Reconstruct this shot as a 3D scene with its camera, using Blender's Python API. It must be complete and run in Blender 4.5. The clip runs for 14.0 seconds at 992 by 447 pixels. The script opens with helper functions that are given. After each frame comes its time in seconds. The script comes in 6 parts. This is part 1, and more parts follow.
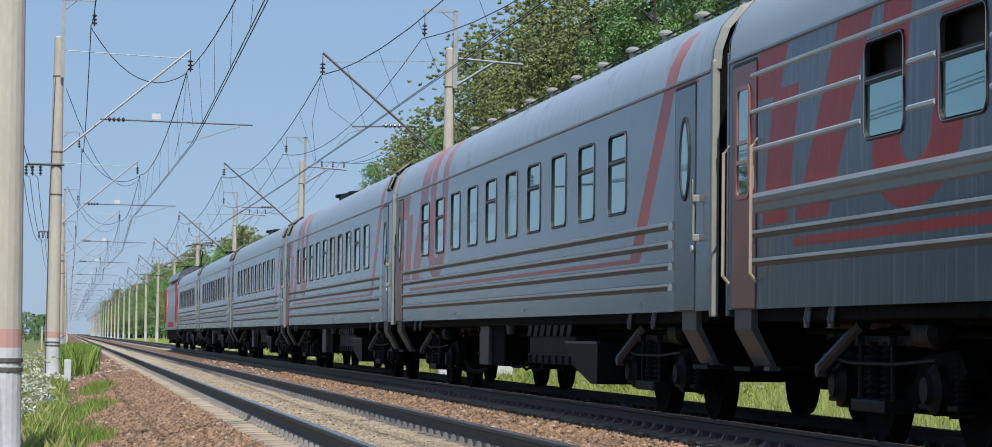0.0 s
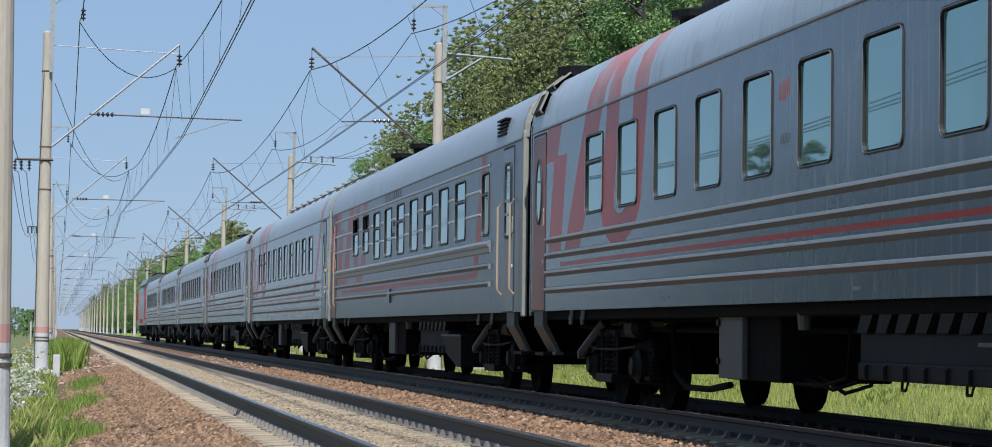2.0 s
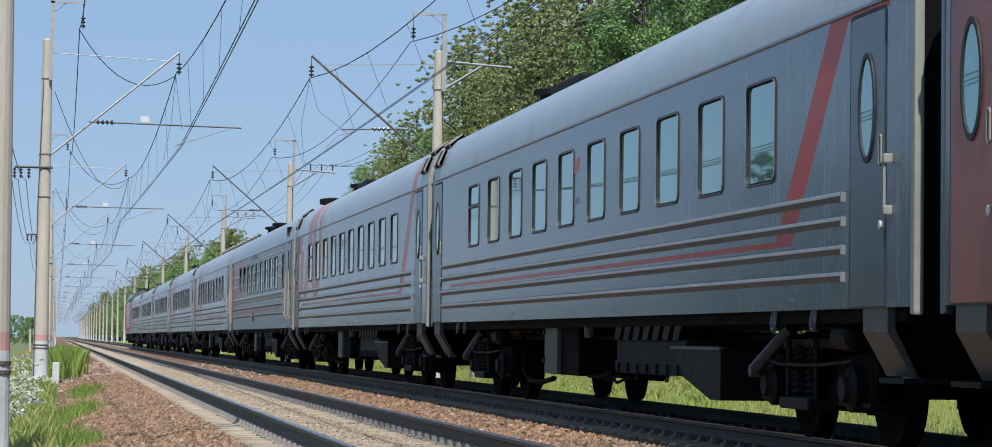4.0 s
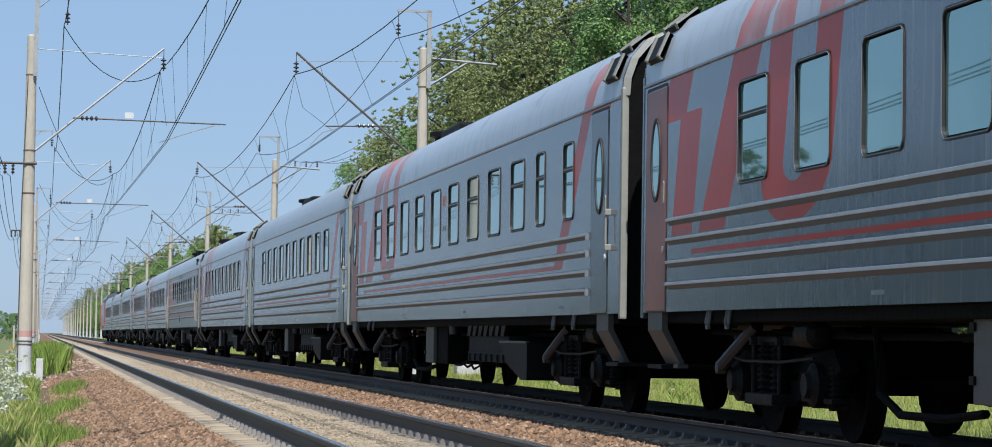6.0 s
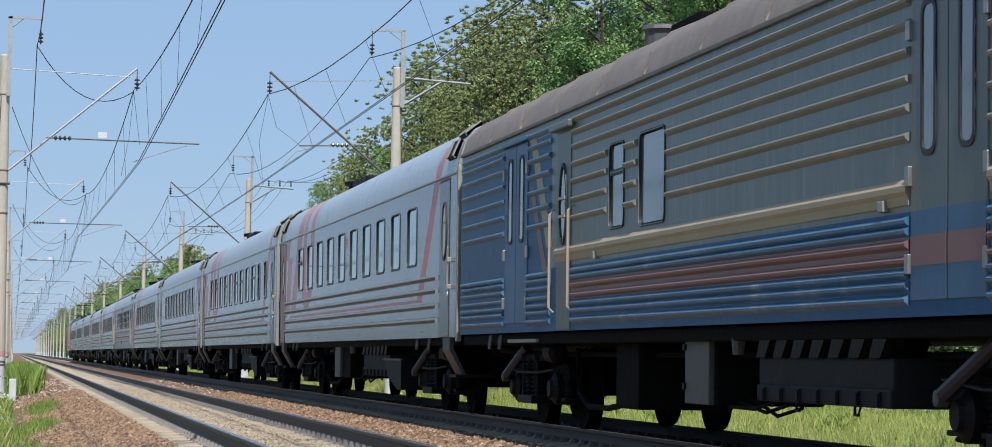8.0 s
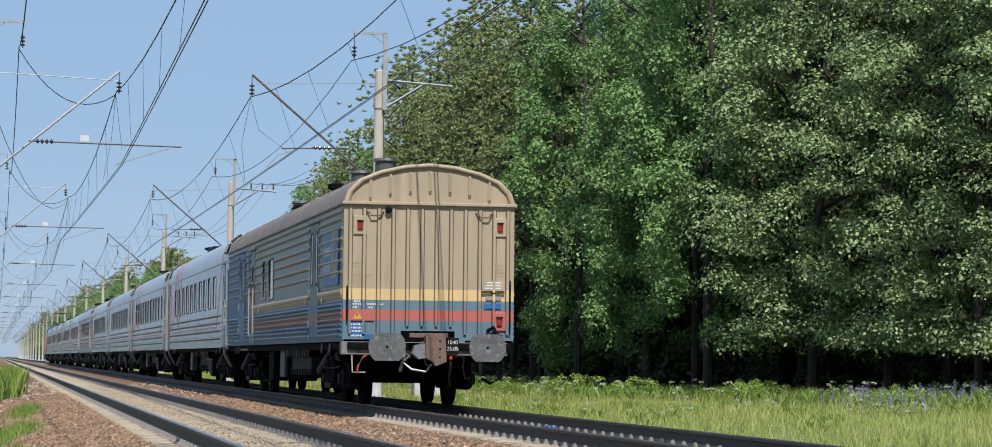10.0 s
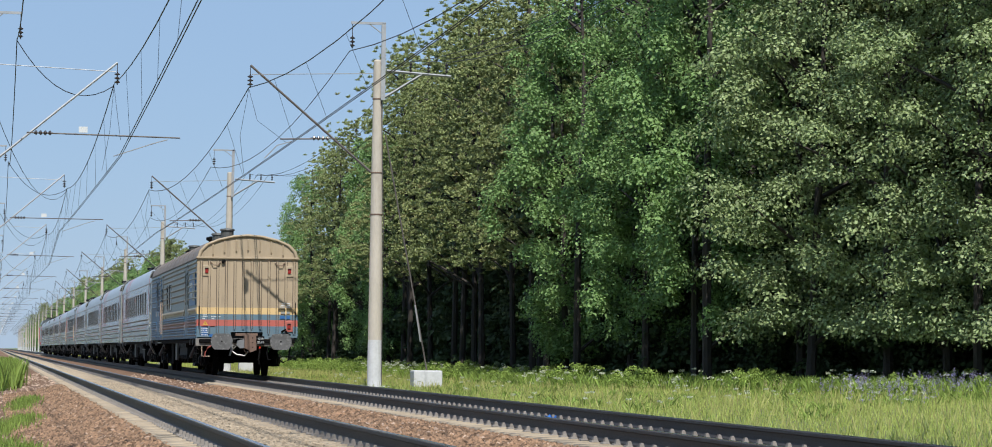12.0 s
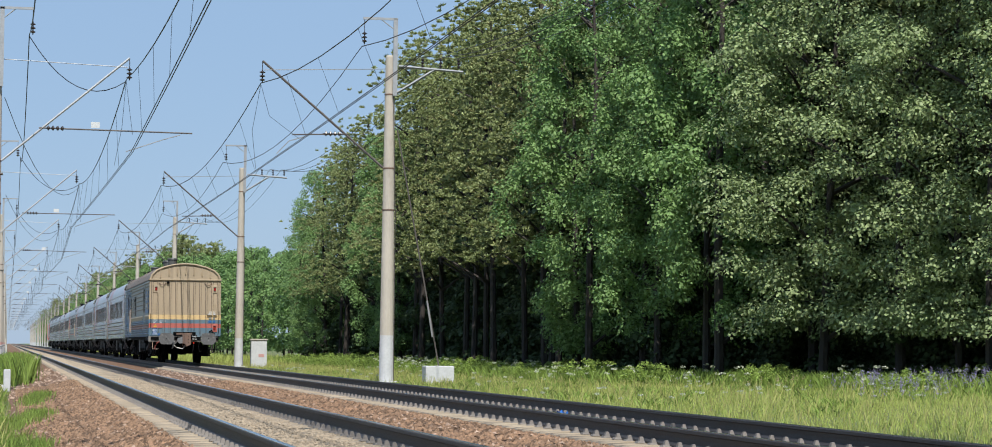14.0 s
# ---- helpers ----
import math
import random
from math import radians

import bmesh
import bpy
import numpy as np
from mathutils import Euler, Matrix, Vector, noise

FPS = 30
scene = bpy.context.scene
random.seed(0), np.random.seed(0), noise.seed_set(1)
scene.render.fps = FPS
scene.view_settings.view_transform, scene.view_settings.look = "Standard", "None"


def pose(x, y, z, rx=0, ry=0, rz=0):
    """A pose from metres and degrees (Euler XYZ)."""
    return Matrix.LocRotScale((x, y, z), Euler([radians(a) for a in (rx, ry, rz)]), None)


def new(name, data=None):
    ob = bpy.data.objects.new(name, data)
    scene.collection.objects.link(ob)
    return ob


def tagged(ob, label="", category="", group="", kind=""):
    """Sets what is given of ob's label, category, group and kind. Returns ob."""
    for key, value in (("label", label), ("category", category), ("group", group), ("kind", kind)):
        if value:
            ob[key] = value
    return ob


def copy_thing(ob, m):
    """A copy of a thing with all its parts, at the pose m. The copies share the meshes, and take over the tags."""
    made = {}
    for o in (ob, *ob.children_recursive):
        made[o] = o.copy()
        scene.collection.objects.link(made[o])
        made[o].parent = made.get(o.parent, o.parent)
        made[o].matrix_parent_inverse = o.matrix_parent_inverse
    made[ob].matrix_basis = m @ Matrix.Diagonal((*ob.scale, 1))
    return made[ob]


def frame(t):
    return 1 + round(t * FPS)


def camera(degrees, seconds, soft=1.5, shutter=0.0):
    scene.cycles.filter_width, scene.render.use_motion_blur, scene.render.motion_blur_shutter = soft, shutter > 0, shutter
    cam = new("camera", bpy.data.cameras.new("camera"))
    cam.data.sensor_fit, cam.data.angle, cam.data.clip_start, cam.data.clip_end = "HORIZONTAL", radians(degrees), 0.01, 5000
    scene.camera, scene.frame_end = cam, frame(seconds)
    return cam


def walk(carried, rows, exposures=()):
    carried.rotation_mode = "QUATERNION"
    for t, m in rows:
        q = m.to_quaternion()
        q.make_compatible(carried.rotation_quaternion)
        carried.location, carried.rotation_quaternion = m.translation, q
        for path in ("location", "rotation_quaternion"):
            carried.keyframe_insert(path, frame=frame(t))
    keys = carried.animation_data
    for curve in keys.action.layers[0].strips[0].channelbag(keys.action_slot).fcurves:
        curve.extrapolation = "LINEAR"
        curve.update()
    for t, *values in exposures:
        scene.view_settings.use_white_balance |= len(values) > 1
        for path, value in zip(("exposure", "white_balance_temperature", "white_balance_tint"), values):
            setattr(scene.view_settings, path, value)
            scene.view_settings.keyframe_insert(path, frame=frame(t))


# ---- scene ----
# Rail head tops lie at z = 0, the line runs along +Y, the near track is centred on X_NEAR.
H_EYE, X_NEAR, X_FAR = 0.824, 3.066, 7.54
SPEED, PITCH = 17.15, 25.15
cam = camera(21.207, 14.0, soft=0.9)
VIEW = [
    (0.0, 9.141, 2.478, 0.688),
    (0.5, 9.144, 2.436, 0.685),
    (1.0, 9.248, 2.404, 0.751),
    (1.5, 9.266, 2.371, 0.651),
    (2.0, 9.377, 2.374, 0.683),
    (2.5, 9.391, 2.499, 0.651),
    (3.0, 9.347, 2.566, 0.686),
    (5.5, 9.556, 2.501, 0.883),
    (6.0, 9.722, 2.490, 0.843),
    (6.5, 9.837, 2.588, 0.817),
    (7.0, 10.030, 2.680, 0.795),
    (7.5, 10.150, 2.775, 0.742),
    (8.0, 10.281, 2.914, 0.730),
    (8.5, 10.395, 3.018, 0.681),
    (9.0, 10.522, 3.054, 0.702),
    (11.5, 10.768, 2.778, 0.413),
    (12.0, 10.682, 2.747, 0.363),
    (12.5, 10.582, 2.709, 0.398),
    (13.0, 10.557, 2.764, 0.357),
    (13.5, 10.480, 2.696, 0.364),
    (14.0, 10.424, 2.649, 0.396),
]


def aim(yaw, pitch, roll):
    """The camera stands at one spot and turns: yaw to the right of +Y, pitch up, roll."""
    return pose(0, 0, H_EYE, 90, 0, -yaw) @ pose(0, 0, 0, pitch, 0, 0) @ pose(0, 0, 0, 0, 0, roll)


walk(cam, [(t, aim(a, b, c)) for t, a, b, c in VIEW], exposures=[(0, 0.0, 6100, 10), (3.0, 0.04, 6100, 10), (6.5, 0.13, 6100, 10), (8.0, 0.14, 6150, 10), (8.5, 0.25, 6200, 10), (9.0, 0.07, 6150, 10), (11.5, 0.13, 6250, 10), (14.0, 0.11, 6250, 10)])

# ---- light ----
SUN_DIR = Vector((-0.08, -1.0, 1.32)).normalized()
world = bpy.data.worlds.new("sky")
scene.world = world
world.use_nodes = True
wn = world.node_tree
sky = wn.nodes.new("ShaderNodeTexSky")
sky.sky_type = "NISHITA"
sky.sun_disc = False
sky.sun_elevation = math.asin(SUN_DIR.z)
sky.sun_rotation = math.atan2(SUN_DIR.x, SUN_DIR.y)
sky.air_density, sky.dust_density, sky.ozone_density = 1.0, 0.25, 3.0
bg = wn.nodes["Background"]
bg.inputs["Strength"].default_value = 0.10
# thin high haze evens out the blue of the clear sky
haze = wn.nodes.new("ShaderNodeMix")
haze.data_type = "RGBA"
haze.inputs[0].default_value = 0.78
haze.inputs[7].default_value = (3.0, 4.35, 6.35, 1)
wn.links.new(sky.outputs["Color"], haze.inputs[6])
wn.links.new(haze.outputs[2], bg.inputs["Color"])
sun = new("sun", bpy.data.lights.new("sun", "SUN"))
sun.data.energy, sun.data.angle, sun.data.color = 5.4, radians(0.53), (1.0, 0.94, 0.85)
sun.matrix_world = Matrix.Translation((0, -40, 60)) @ SUN_DIR.to_track_quat("Z", "Y").to_matrix().to_4x4()


# ---- materials ----
def mat(name, a, b=None, rough=0.6, metal=0.0, big=0.6, fine=14.0, bump=0.0, mix=0.5, spec=0.5, third=None, stretch=(1, 1, 1), rnd=0.0, ior=1.5, coat=0.0, trans=0.0, island=0.0):
    """A surface of colour a broken up by b at two scales; third adds stains; rnd varies it from object to object, island from piece to piece."""
    m = bpy.data.materials.new(name)
    m.use_nodes = True
    n, l = m.node_tree.nodes, m.node_tree.links
    p = n["Principled BSDF"]
    p.inputs["Roughness"].default_value = rough
    p.inputs["Metallic"].default_value = metal
    p.inputs["Specular IOR Level"].default_value = spec
    p.inputs["IOR"].default_value = ior
    p.inputs["Coat Weight"].default_value = coat
    p.inputs["Coat Roughness"].default_value = 0.12
    b = b or tuple(c * 0.75 for c in a)
    tc, mp = n.new("ShaderNodeTexCoord"), n.new("ShaderNodeMapping")
    mp.inputs["Scale"].default_value = stretch
    l.new(tc.outputs["Object"], mp.inputs["Vector"])

    def grain(scale, detail, low, high):
        t, r = n.new("ShaderNodeTexNoise"), n.new("ShaderNodeMapRange")
        t.inputs["Scale"].default_value, t.inputs["Detail"].default_value = scale, detail
        t.inputs["Roughness"].default_value = 0.65
        l.new(mp.outputs["Vector"], t.inputs["Vector"])
        l.new(t.outputs["Fac"], r.inputs["Value"])
        r.inputs["From Min"].default_value, r.inputs["From Max"].default_value = low, high
        return r.outputs["Result"]

    def blend(f, c1, c2):
        x = n.new("ShaderNodeMix")
        x.data_type = "RGBA"
        for sock, v in ((x.inputs[0], f), (x.inputs[6], c1), (x.inputs[7], c2)):
            if isinstance(v, tuple):
                sock.default_value = (*v, 1)
            elif isinstance(v, float):
                sock.default_value = v
            else:
                l.new(v, sock)
        return x.outputs[2]

    g1, g2 = grain(big, 4, 0.35, 0.65), grain(fine, 5, 0.3, 0.7)
    avg = n.new("ShaderNodeMath")
    avg.operation = "MULTIPLY_ADD"
    l.new(g1, avg.inputs[0])
    avg.inputs[1].default_value = mix
    half = n.new("ShaderNodeMath")
    half.operation = "MULTIPLY"
    l.new(g2, half.inputs[0])
    half.inputs[1].default_value = 1 - mix
    l.new(half.outputs[0], avg.inputs[2])
    col = blend(avg.outputs[0], a, b)
    if third:
        col = blend(grain(big * 2.3, 6, 0.56, 0.72), col, third)
    if rnd or island:
        src = n.new("ShaderNodeObjectInfo").outputs["Random"] if rnd else n.new("ShaderNodeNewGeometry").outputs["Random Per Island"]
        hs, r = n.new("ShaderNodeHueSaturation"), n.new("ShaderNodeMapRange")
        k = rnd or island
        r.inputs["To Min"].default_value, r.inputs["To Max"].default_value = 1 - k, 1 + k
        l.new(src, r.inputs["Value"])
        l.new(r.outputs["Result"], hs.inputs["Value"])
        l.new(col, hs.inputs["Color"])
        col = hs.outputs["Color"]
    l.new(col, p.inputs["Base Color"])
    if bump:
        bp = n.new("ShaderNodeBump")
        bp.inputs["Strength"].default_value, bp.inputs["Distance"].default_value = min(1.0, bump), 0.02
        l.new(g2, bp.inputs["Height"])
        l.new(bp.outputs["Normal"], p.inputs["Normal"])
    if trans:
        t, s = n.new("ShaderNodeBsdfTranslucent"), n.new("ShaderNodeMixShader")
        l.new(col, t.inputs["Color"])
        s.inputs[0].default_value = trans
        out = n["Material Output"]
        l.new(p.outputs[0], s.inputs[1])
        l.new(t.outputs[0], s.inputs[2])
        l.new(s.outputs[0], out.inputs["Surface"])
    return m


M = {}
M["grey"] = mat("coach_grey_paint", (0.055, 0.075, 0.095), (0.042, 0.058, 0.074), 0.27, big=0.35, fine=3.0, coat=0.1, stretch=(1, 1, 0.35), bump=0.03)
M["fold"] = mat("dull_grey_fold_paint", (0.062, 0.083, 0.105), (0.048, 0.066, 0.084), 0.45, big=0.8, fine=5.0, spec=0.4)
M["greydirt"] = mat("worn_grey_paint", (0.07, 0.083, 0.096), (0.09, 0.10, 0.11), 0.33, big=0.8, fine=4.0, coat=0.3, stretch=(1, 1, 0.3), bump=0.08)
# pale tone paints the sun's highlight on the coach ribs
M["rib"] = mat("rib_highlight_paint", (0.42, 0.45, 0.49), (0.32, 0.345, 0.375), 0.35, big=0.6, fine=5.0)
M["ribgrey"] = mat("worn_grey_belt_paint", (0.20, 0.22, 0.245), (0.15, 0.165, 0.185), 0.35, big=0.8, fine=5.0, coat=0.15)
# dusty van ribs, coloured lighter than the wall for sunlight on their tops
M["rib_blue"] = mat("sunlit_dusty_blue_rib", (0.05, 0.145, 0.265), (0.032, 0.105, 0.20), 0.42, big=0.8, fine=6.0, third=(0.2, 0.25, 0.3))
M["rib_olive"] = mat("sunlit_dusty_olive_rib", (0.19, 0.19, 0.165), (0.14, 0.14, 0.125), 0.45, big=0.8, fine=6.0, third=(0.26, 0.22, 0.165))
M["buffer"] = mat("scuffed_buffer_steel", (0.15, 0.15, 0.15), (0.075, 0.075, 0.075), 0.55, metal=0.3, big=5, fine=22, third=(0.3, 0.3, 0.29), bump=0.15)
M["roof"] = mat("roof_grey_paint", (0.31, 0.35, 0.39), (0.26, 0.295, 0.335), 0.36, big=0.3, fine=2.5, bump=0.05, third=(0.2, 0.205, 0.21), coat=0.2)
M["red"] = mat("faded_red_paint", (0.34, 0.085, 0.065), (0.28, 0.09, 0.075), 0.35, big=0.8, fine=4.0, coat=0.15)
M["door_red"] = mat("brown_red_door_paint", (0.27, 0.075, 0.055), (0.2, 0.07, 0.055), 0.38, big=1.2, fine=6.0)
# sooty and dusty underframe tones, deepened to near-black for shade below the floor
M["dark"] = mat("sooty_shade_underframe", (0.006, 0.006, 0.0065), (0.004, 0.004, 0.004), 0.85, big=1.0, fine=9.0, bump=0.25, spec=0.07)
M["dark2"] = mat("dusty_shade_underframe_boxes", (0.007, 0.0075, 0.0085), (0.004, 0.004, 0.0045), 0.6, big=1.0, fine=9.0, bump=0.2, third=(0.013, 0.011, 0.010), spec=0.14)
M["steel"] = mat("bare_worn_steel", (0.38, 0.38, 0.38), (0.25, 0.24, 0.23), 0.4, metal=0.8, big=2, fine=18, bump=0.1)
M["rust"] = mat("rusty_steel", (0.17, 0.105, 0.075), (0.11, 0.075, 0.06), 0.8, big=3, fine=22, bump=0.3)
M["glass"] = mat("reflecting_window_glass", (0.25, 0.42, 0.40), (0.22, 0.39, 0.37), 0.02, metal=0.6, big=0.5, fine=1.0, ior=1.8)
M["dglass"] = mat("dull_window_glass", (0.16, 0.18, 0.18), (0.12, 0.14, 0.14), 0.08, metal=0.3, big=0.9, fine=3.0, ior=1.7)
M["crib"] = mat("dusty_crib_gravel", (0.31, 0.25, 0.175), (0.18, 0.145, 0.10), 0.95, big=1.2, fine=26, mix=0.3, bump=0.9)
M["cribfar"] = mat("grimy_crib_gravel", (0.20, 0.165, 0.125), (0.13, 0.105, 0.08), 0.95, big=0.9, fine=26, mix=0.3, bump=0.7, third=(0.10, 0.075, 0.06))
M["damper_blue"] = mat("grimy_blue_damper_paint", (0.006, 0.012, 0.03), (0.004, 0.007, 0.015), 0.5, big=2, fine=12)
M["rubber"] = mat("black_rubber", (0.022, 0.022, 0.022), (0.015, 0.015, 0.015), 0.6, fine=20)
M["inside"] = mat("dark_interior", (0.02, 0.02, 0.02), (0.012, 0.012, 0.012), 0.8)
M["chrome"] = mat("pale_handrail_paint", (0.42, 0.33, 0.25), (0.33, 0.25, 0.19), 0.4, fine=20)
M["cream"] = mat("cream_edge_paint", (0.27, 0.27, 0.24), (0.2, 0.2, 0.185), 0.5, big=1.0, fine=8)
M["white"] = mat("white_marking_paint", (0.6, 0.62, 0.62), (0.45, 0.46, 0.46), 0.5, fine=30)
M["bag_olive"] = mat("faded_olive_paint", (0.10, 0.12, 0.118), (0.08, 0.095, 0.092), 0.4, big=0.7, fine=5, stretch=(1, 1, 0.4), third=(0.2, 0.165, 0.12), bump=0.08)
M["bag_blue"] = mat("faded_blue_paint", (0.022, 0.085, 0.205), (0.028, 0.09, 0.185), 0.42, big=0.7, fine=5, stretch=(1, 1, 0.4), third=(0.05, 0.09, 0.14), bump=0.08)
M["bag_cream"] = mat("faded_cream_stripe", (0.36, 0.28, 0.17), (0.28, 0.22, 0.14), 0.45, big=0.8, fine=6, third=(0.3, 0.24, 0.17))
M["bag_red"] = mat("faded_red_stripe", (0.20, 0.085, 0.08), (0.16, 0.085, 0.08), 0.45, big=0.8, fine=6)
M["end_beige"] = mat("dusty_beige_end_wall", (0.385, 0.305, 0.205), (0.275, 0.22, 0.15), 0.6, big=1.1, fine=7, stretch=(1, 1, 0.1), third=(0.185, 0.145, 0.105), bump=0.1)
M["end_yellow"] = mat("end_wall_yellow_stripe", (0.60, 0.43, 0.20), (0.5, 0.36, 0.18), 0.6, big=1.2, fine=6, stretch=(1, 1, 0.2))
M["end_blue"] = mat("end_wall_blue", (0.085, 0.155, 0.21), (0.11, 0.16, 0.19), 0.6, big=1.2, fine=6, stretch=(1, 1, 0.2), third=(0.16, 0.17, 0.17))
M["end_red"] = mat("end_wall_red_stripe", (0.42, 0.10, 0.075), (0.34, 0.10, 0.08), 0.6, big=1.2, fine=6, stretch=(1, 1, 0.2))
M["bag_roof"] = mat("sooty_brown_roof", (0.19, 0.16, 0.14), (0.13, 0.11, 0.10), 0.7, big=0.5, fine=4, third=(0.24, 0.19, 0.145), bump=0.1)
M["hose_red"] = mat("dusty_red_hose_cock", (0.24, 0.05, 0.035), (0.17, 0.045, 0.035), 0.6, fine=12)
M["headstock"] = mat("scuffed_grey_headstock", (0.22, 0.21, 0.19), (0.13, 0.12, 0.11), 0.7, big=2.0, fine=10, third=(0.08, 0.07, 0.06), bump=0.1)
M["lamp_red"] = mat("red_tail_lamp_glass", (0.28, 0.02, 0.015), (0.2, 0.015, 0.012), 0.15, fine=30)
M["panel_blue"] = mat("bright_blue_panel", (0.025, 0.12, 0.32), (0.03, 0.10, 0.26), 0.4, fine=8)
M["yellow"] = mat("yellow_sign", (0.55, 0.3, 0.05), (0.45, 0.26, 0.06), 0.5, fine=8)
M["concrete"] = mat("weathered_concrete_mast", (0.49, 0.445, 0.375), (0.37, 0.335, 0.285), 0.85, big=1.2, fine=16, stretch=(1, 1, 0.3), third=(0.33, 0.29, 0.24), bump=0.15)
M["mastwhite"] = mat("whitewashed_concrete", (0.54, 0.55, 0.56), (0.43, 0.44, 0.45), 0.85, big=2, fine=16, bump=0.15, third=(0.42, 0.43, 0.43))
M["mastpink"] = mat("faded_pink_band", (0.50, 0.28, 0.25), (0.42, 0.25, 0.23), 0.85, fine=16)
M["galv"] = mat("galvanised_steel", (0.42, 0.43, 0.44), (0.3, 0.31, 0.32), 0.5, metal=0.5, big=2, fine=14)
M["galvdark"] = mat("rusty_galvanised_strut", (0.13, 0.115, 0.105), (0.085, 0.075, 0.07), 0.7, metal=0.2, big=2, fine=14)
M["wire"] = mat("dark_overhead_wire", (0.022, 0.022, 0.027), (0.014, 0.014, 0.016), 0.6, metal=0.2)
# dusty grey, darkened in colour like the underframe for shade below the floor
M["box"] = mat("dusty_shade_grey_box", (0.018, 0.02, 0.021), (0.012, 0.013, 0.014), 0.7, big=1.0, fine=9, third=(0.028, 0.024, 0.02), spec=0.12)
M["plate"] = mat("grey_step_plate", (0.075, 0.08, 0.078), (0.05, 0.05, 0.048), 0.55, big=2, fine=9, third=(0.11, 0.08, 0.06))
M["seam"] = mat("dark_dirt_seam", (0.07, 0.05, 0.038), (0.045, 0.034, 0.028), 0.8, fine=9)
M["insul"] = mat("brown_glazed_insulator", (0.05, 0.04, 0.04), (0.03, 0.025, 0.025), 0.25, fine=20)
M["sleeper"] = mat("dusty_concrete_sleeper", (0.35, 0.285, 0.20), (0.25, 0.20, 0.14), 0.9, big=1.4, fine=18, bump=0.25, rnd=0.14)
M["railside"] = mat("dark_oily_rail_side", (0.035, 0.031, 0.029), (0.024, 0.021, 0.02), 0.6, big=1.5, fine=20, bump=0.15)
M["railtop"] = mat("polished_rail_head", (0.46, 0.47, 0.49), (0.36, 0.36, 0.37), 0.22, metal=1.0, big=0.5, fine=8, stretch=(1, 0.1, 1))
M["clip"] = mat("grimy_rail_clip", (0.20, 0.18, 0.16), (0.13, 0.115, 0.10), 0.7, fine=25, bump=0.2)
M["ballast"] = mat("brown_ballast_bed", (0.19, 0.105, 0.058), (0.125, 0.072, 0.043), 0.95, big=0.7, fine=22, mix=0.35, bump=0.8, third=(0.26, 0.165, 0.105))
M["stone"] = mat("brown_ballast_stone", (0.24, 0.145, 0.085), (0.15, 0.095, 0.06), 0.92, big=0.6, fine=30, bump=0.2, island=0.6)
M["stonepale"] = mat("pale_ballast_stone", (0.37, 0.27, 0.20), (0.27, 0.19, 0.14), 0.9, big=3, fine=30, bump=0.2, island=0.4)
M["cribstone"] = mat("dusty_tan_gravel_stone", (0.34, 0.275, 0.195), (0.25, 0.20, 0.14), 0.95, big=0.7, fine=24, bump=0.2, island=0.3, third=(0.15, 0.12, 0.085))
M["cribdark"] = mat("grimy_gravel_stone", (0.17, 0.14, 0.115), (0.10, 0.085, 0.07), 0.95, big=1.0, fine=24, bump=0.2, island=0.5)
M["soil"] = mat("meadow_soil", (0.15, 0.17, 0.065), (0.10, 0.125, 0.042), 0.95, big=0.35, fine=6, bump=0.5, third=(0.19, 0.15, 0.085))
M["grass"] = mat("sunlit_meadow_grass", (0.52, 0.56, 0.17), (0.38, 0.46, 0.12), 0.65, big=0.12, fine=1.5, trans=0.42, island=0.35, spec=0.2)
M["drygrass"] = mat("yellow_seed_grass", (0.44, 0.42, 0.16), (0.34, 0.36, 0.11), 0.7, fine=3, trans=0.3, island=0.3)
M["weed"] = mat("broadleaf_weeds", (0.27, 0.36, 0.085), (0.19, 0.28, 0.06), 0.55, big=0.3, fine=2, trans=0.35, island=0.45, spec=0.2)
M["bloom_white"] = mat("white_umbel_flowers", (0.55, 0.57, 0.44), (0.42, 0.46, 0.32), 0.8, fine=10, island=0.3, trans=0.3)
M["bloom_violet"] = mat("violet_lupin_flowers", (0.26, 0.23, 0.42), (0.36, 0.32, 0.48), 0.8, fine=10, island=0.3, trans=0.3)
M["leaf_grey"] = mat("grey_green_leaves", (0.295, 0.365, 0.17), (0.215, 0.285, 0.12), 0.5, big=0.25, fine=1.2, trans=0.28, island=0.45, spec=0.3)
M["leaf_birch"] = mat("bright_birch_leaves", (0.235, 0.36, 0.13), (0.16, 0.27, 0.09), 0.55, big=0.25, fine=1.2, trans=0.35, island=0.4, spec=0.3)
M["needle"] = mat("pine_needles", (0.31, 0.35, 0.15), (0.21, 0.255, 0.105), 0.6, big=0.35, fine=1.5, trans=0.15, island=0.5, third=(0.30, 0.25, 0.12), spec=0.25)
M["bark"] = mat("tree_bark", (0.05, 0.041, 0.035), (0.03, 0.025, 0.022), 0.9, big=2, fine=14, stretch=(1, 1, 0.3), bump=0.5)
# darker leaf and needle copies carry the shade inside the wood
M["leaf_shade"] = mat("shade_toned_leaves", (0.075, 0.11, 0.048), (0.045, 0.07, 0.03), 0.6, big=0.25, fine=1.2, trans=0.2, island=0.5, spec=0.2)
M["needle_shade"] = mat("shade_toned_needles", (0.12, 0.14, 0.06), (0.08, 0.10, 0.045), 0.65, big=0.35, fine=1.5, trans=0.15, island=0.55, spec=0.12)
M["loco_red"] = mat("locomotive_red_paint", (0.62, 0.035, 0.02), (0.54, 0.035, 0.022), 0.5, fine=4, spec=0.08)
M["loco_grey"] = mat("locomotive_grey_paint", (0.24, 0.25, 0.26), (0.2, 0.21, 0.22), 0.35, fine=4, coat=0.2)
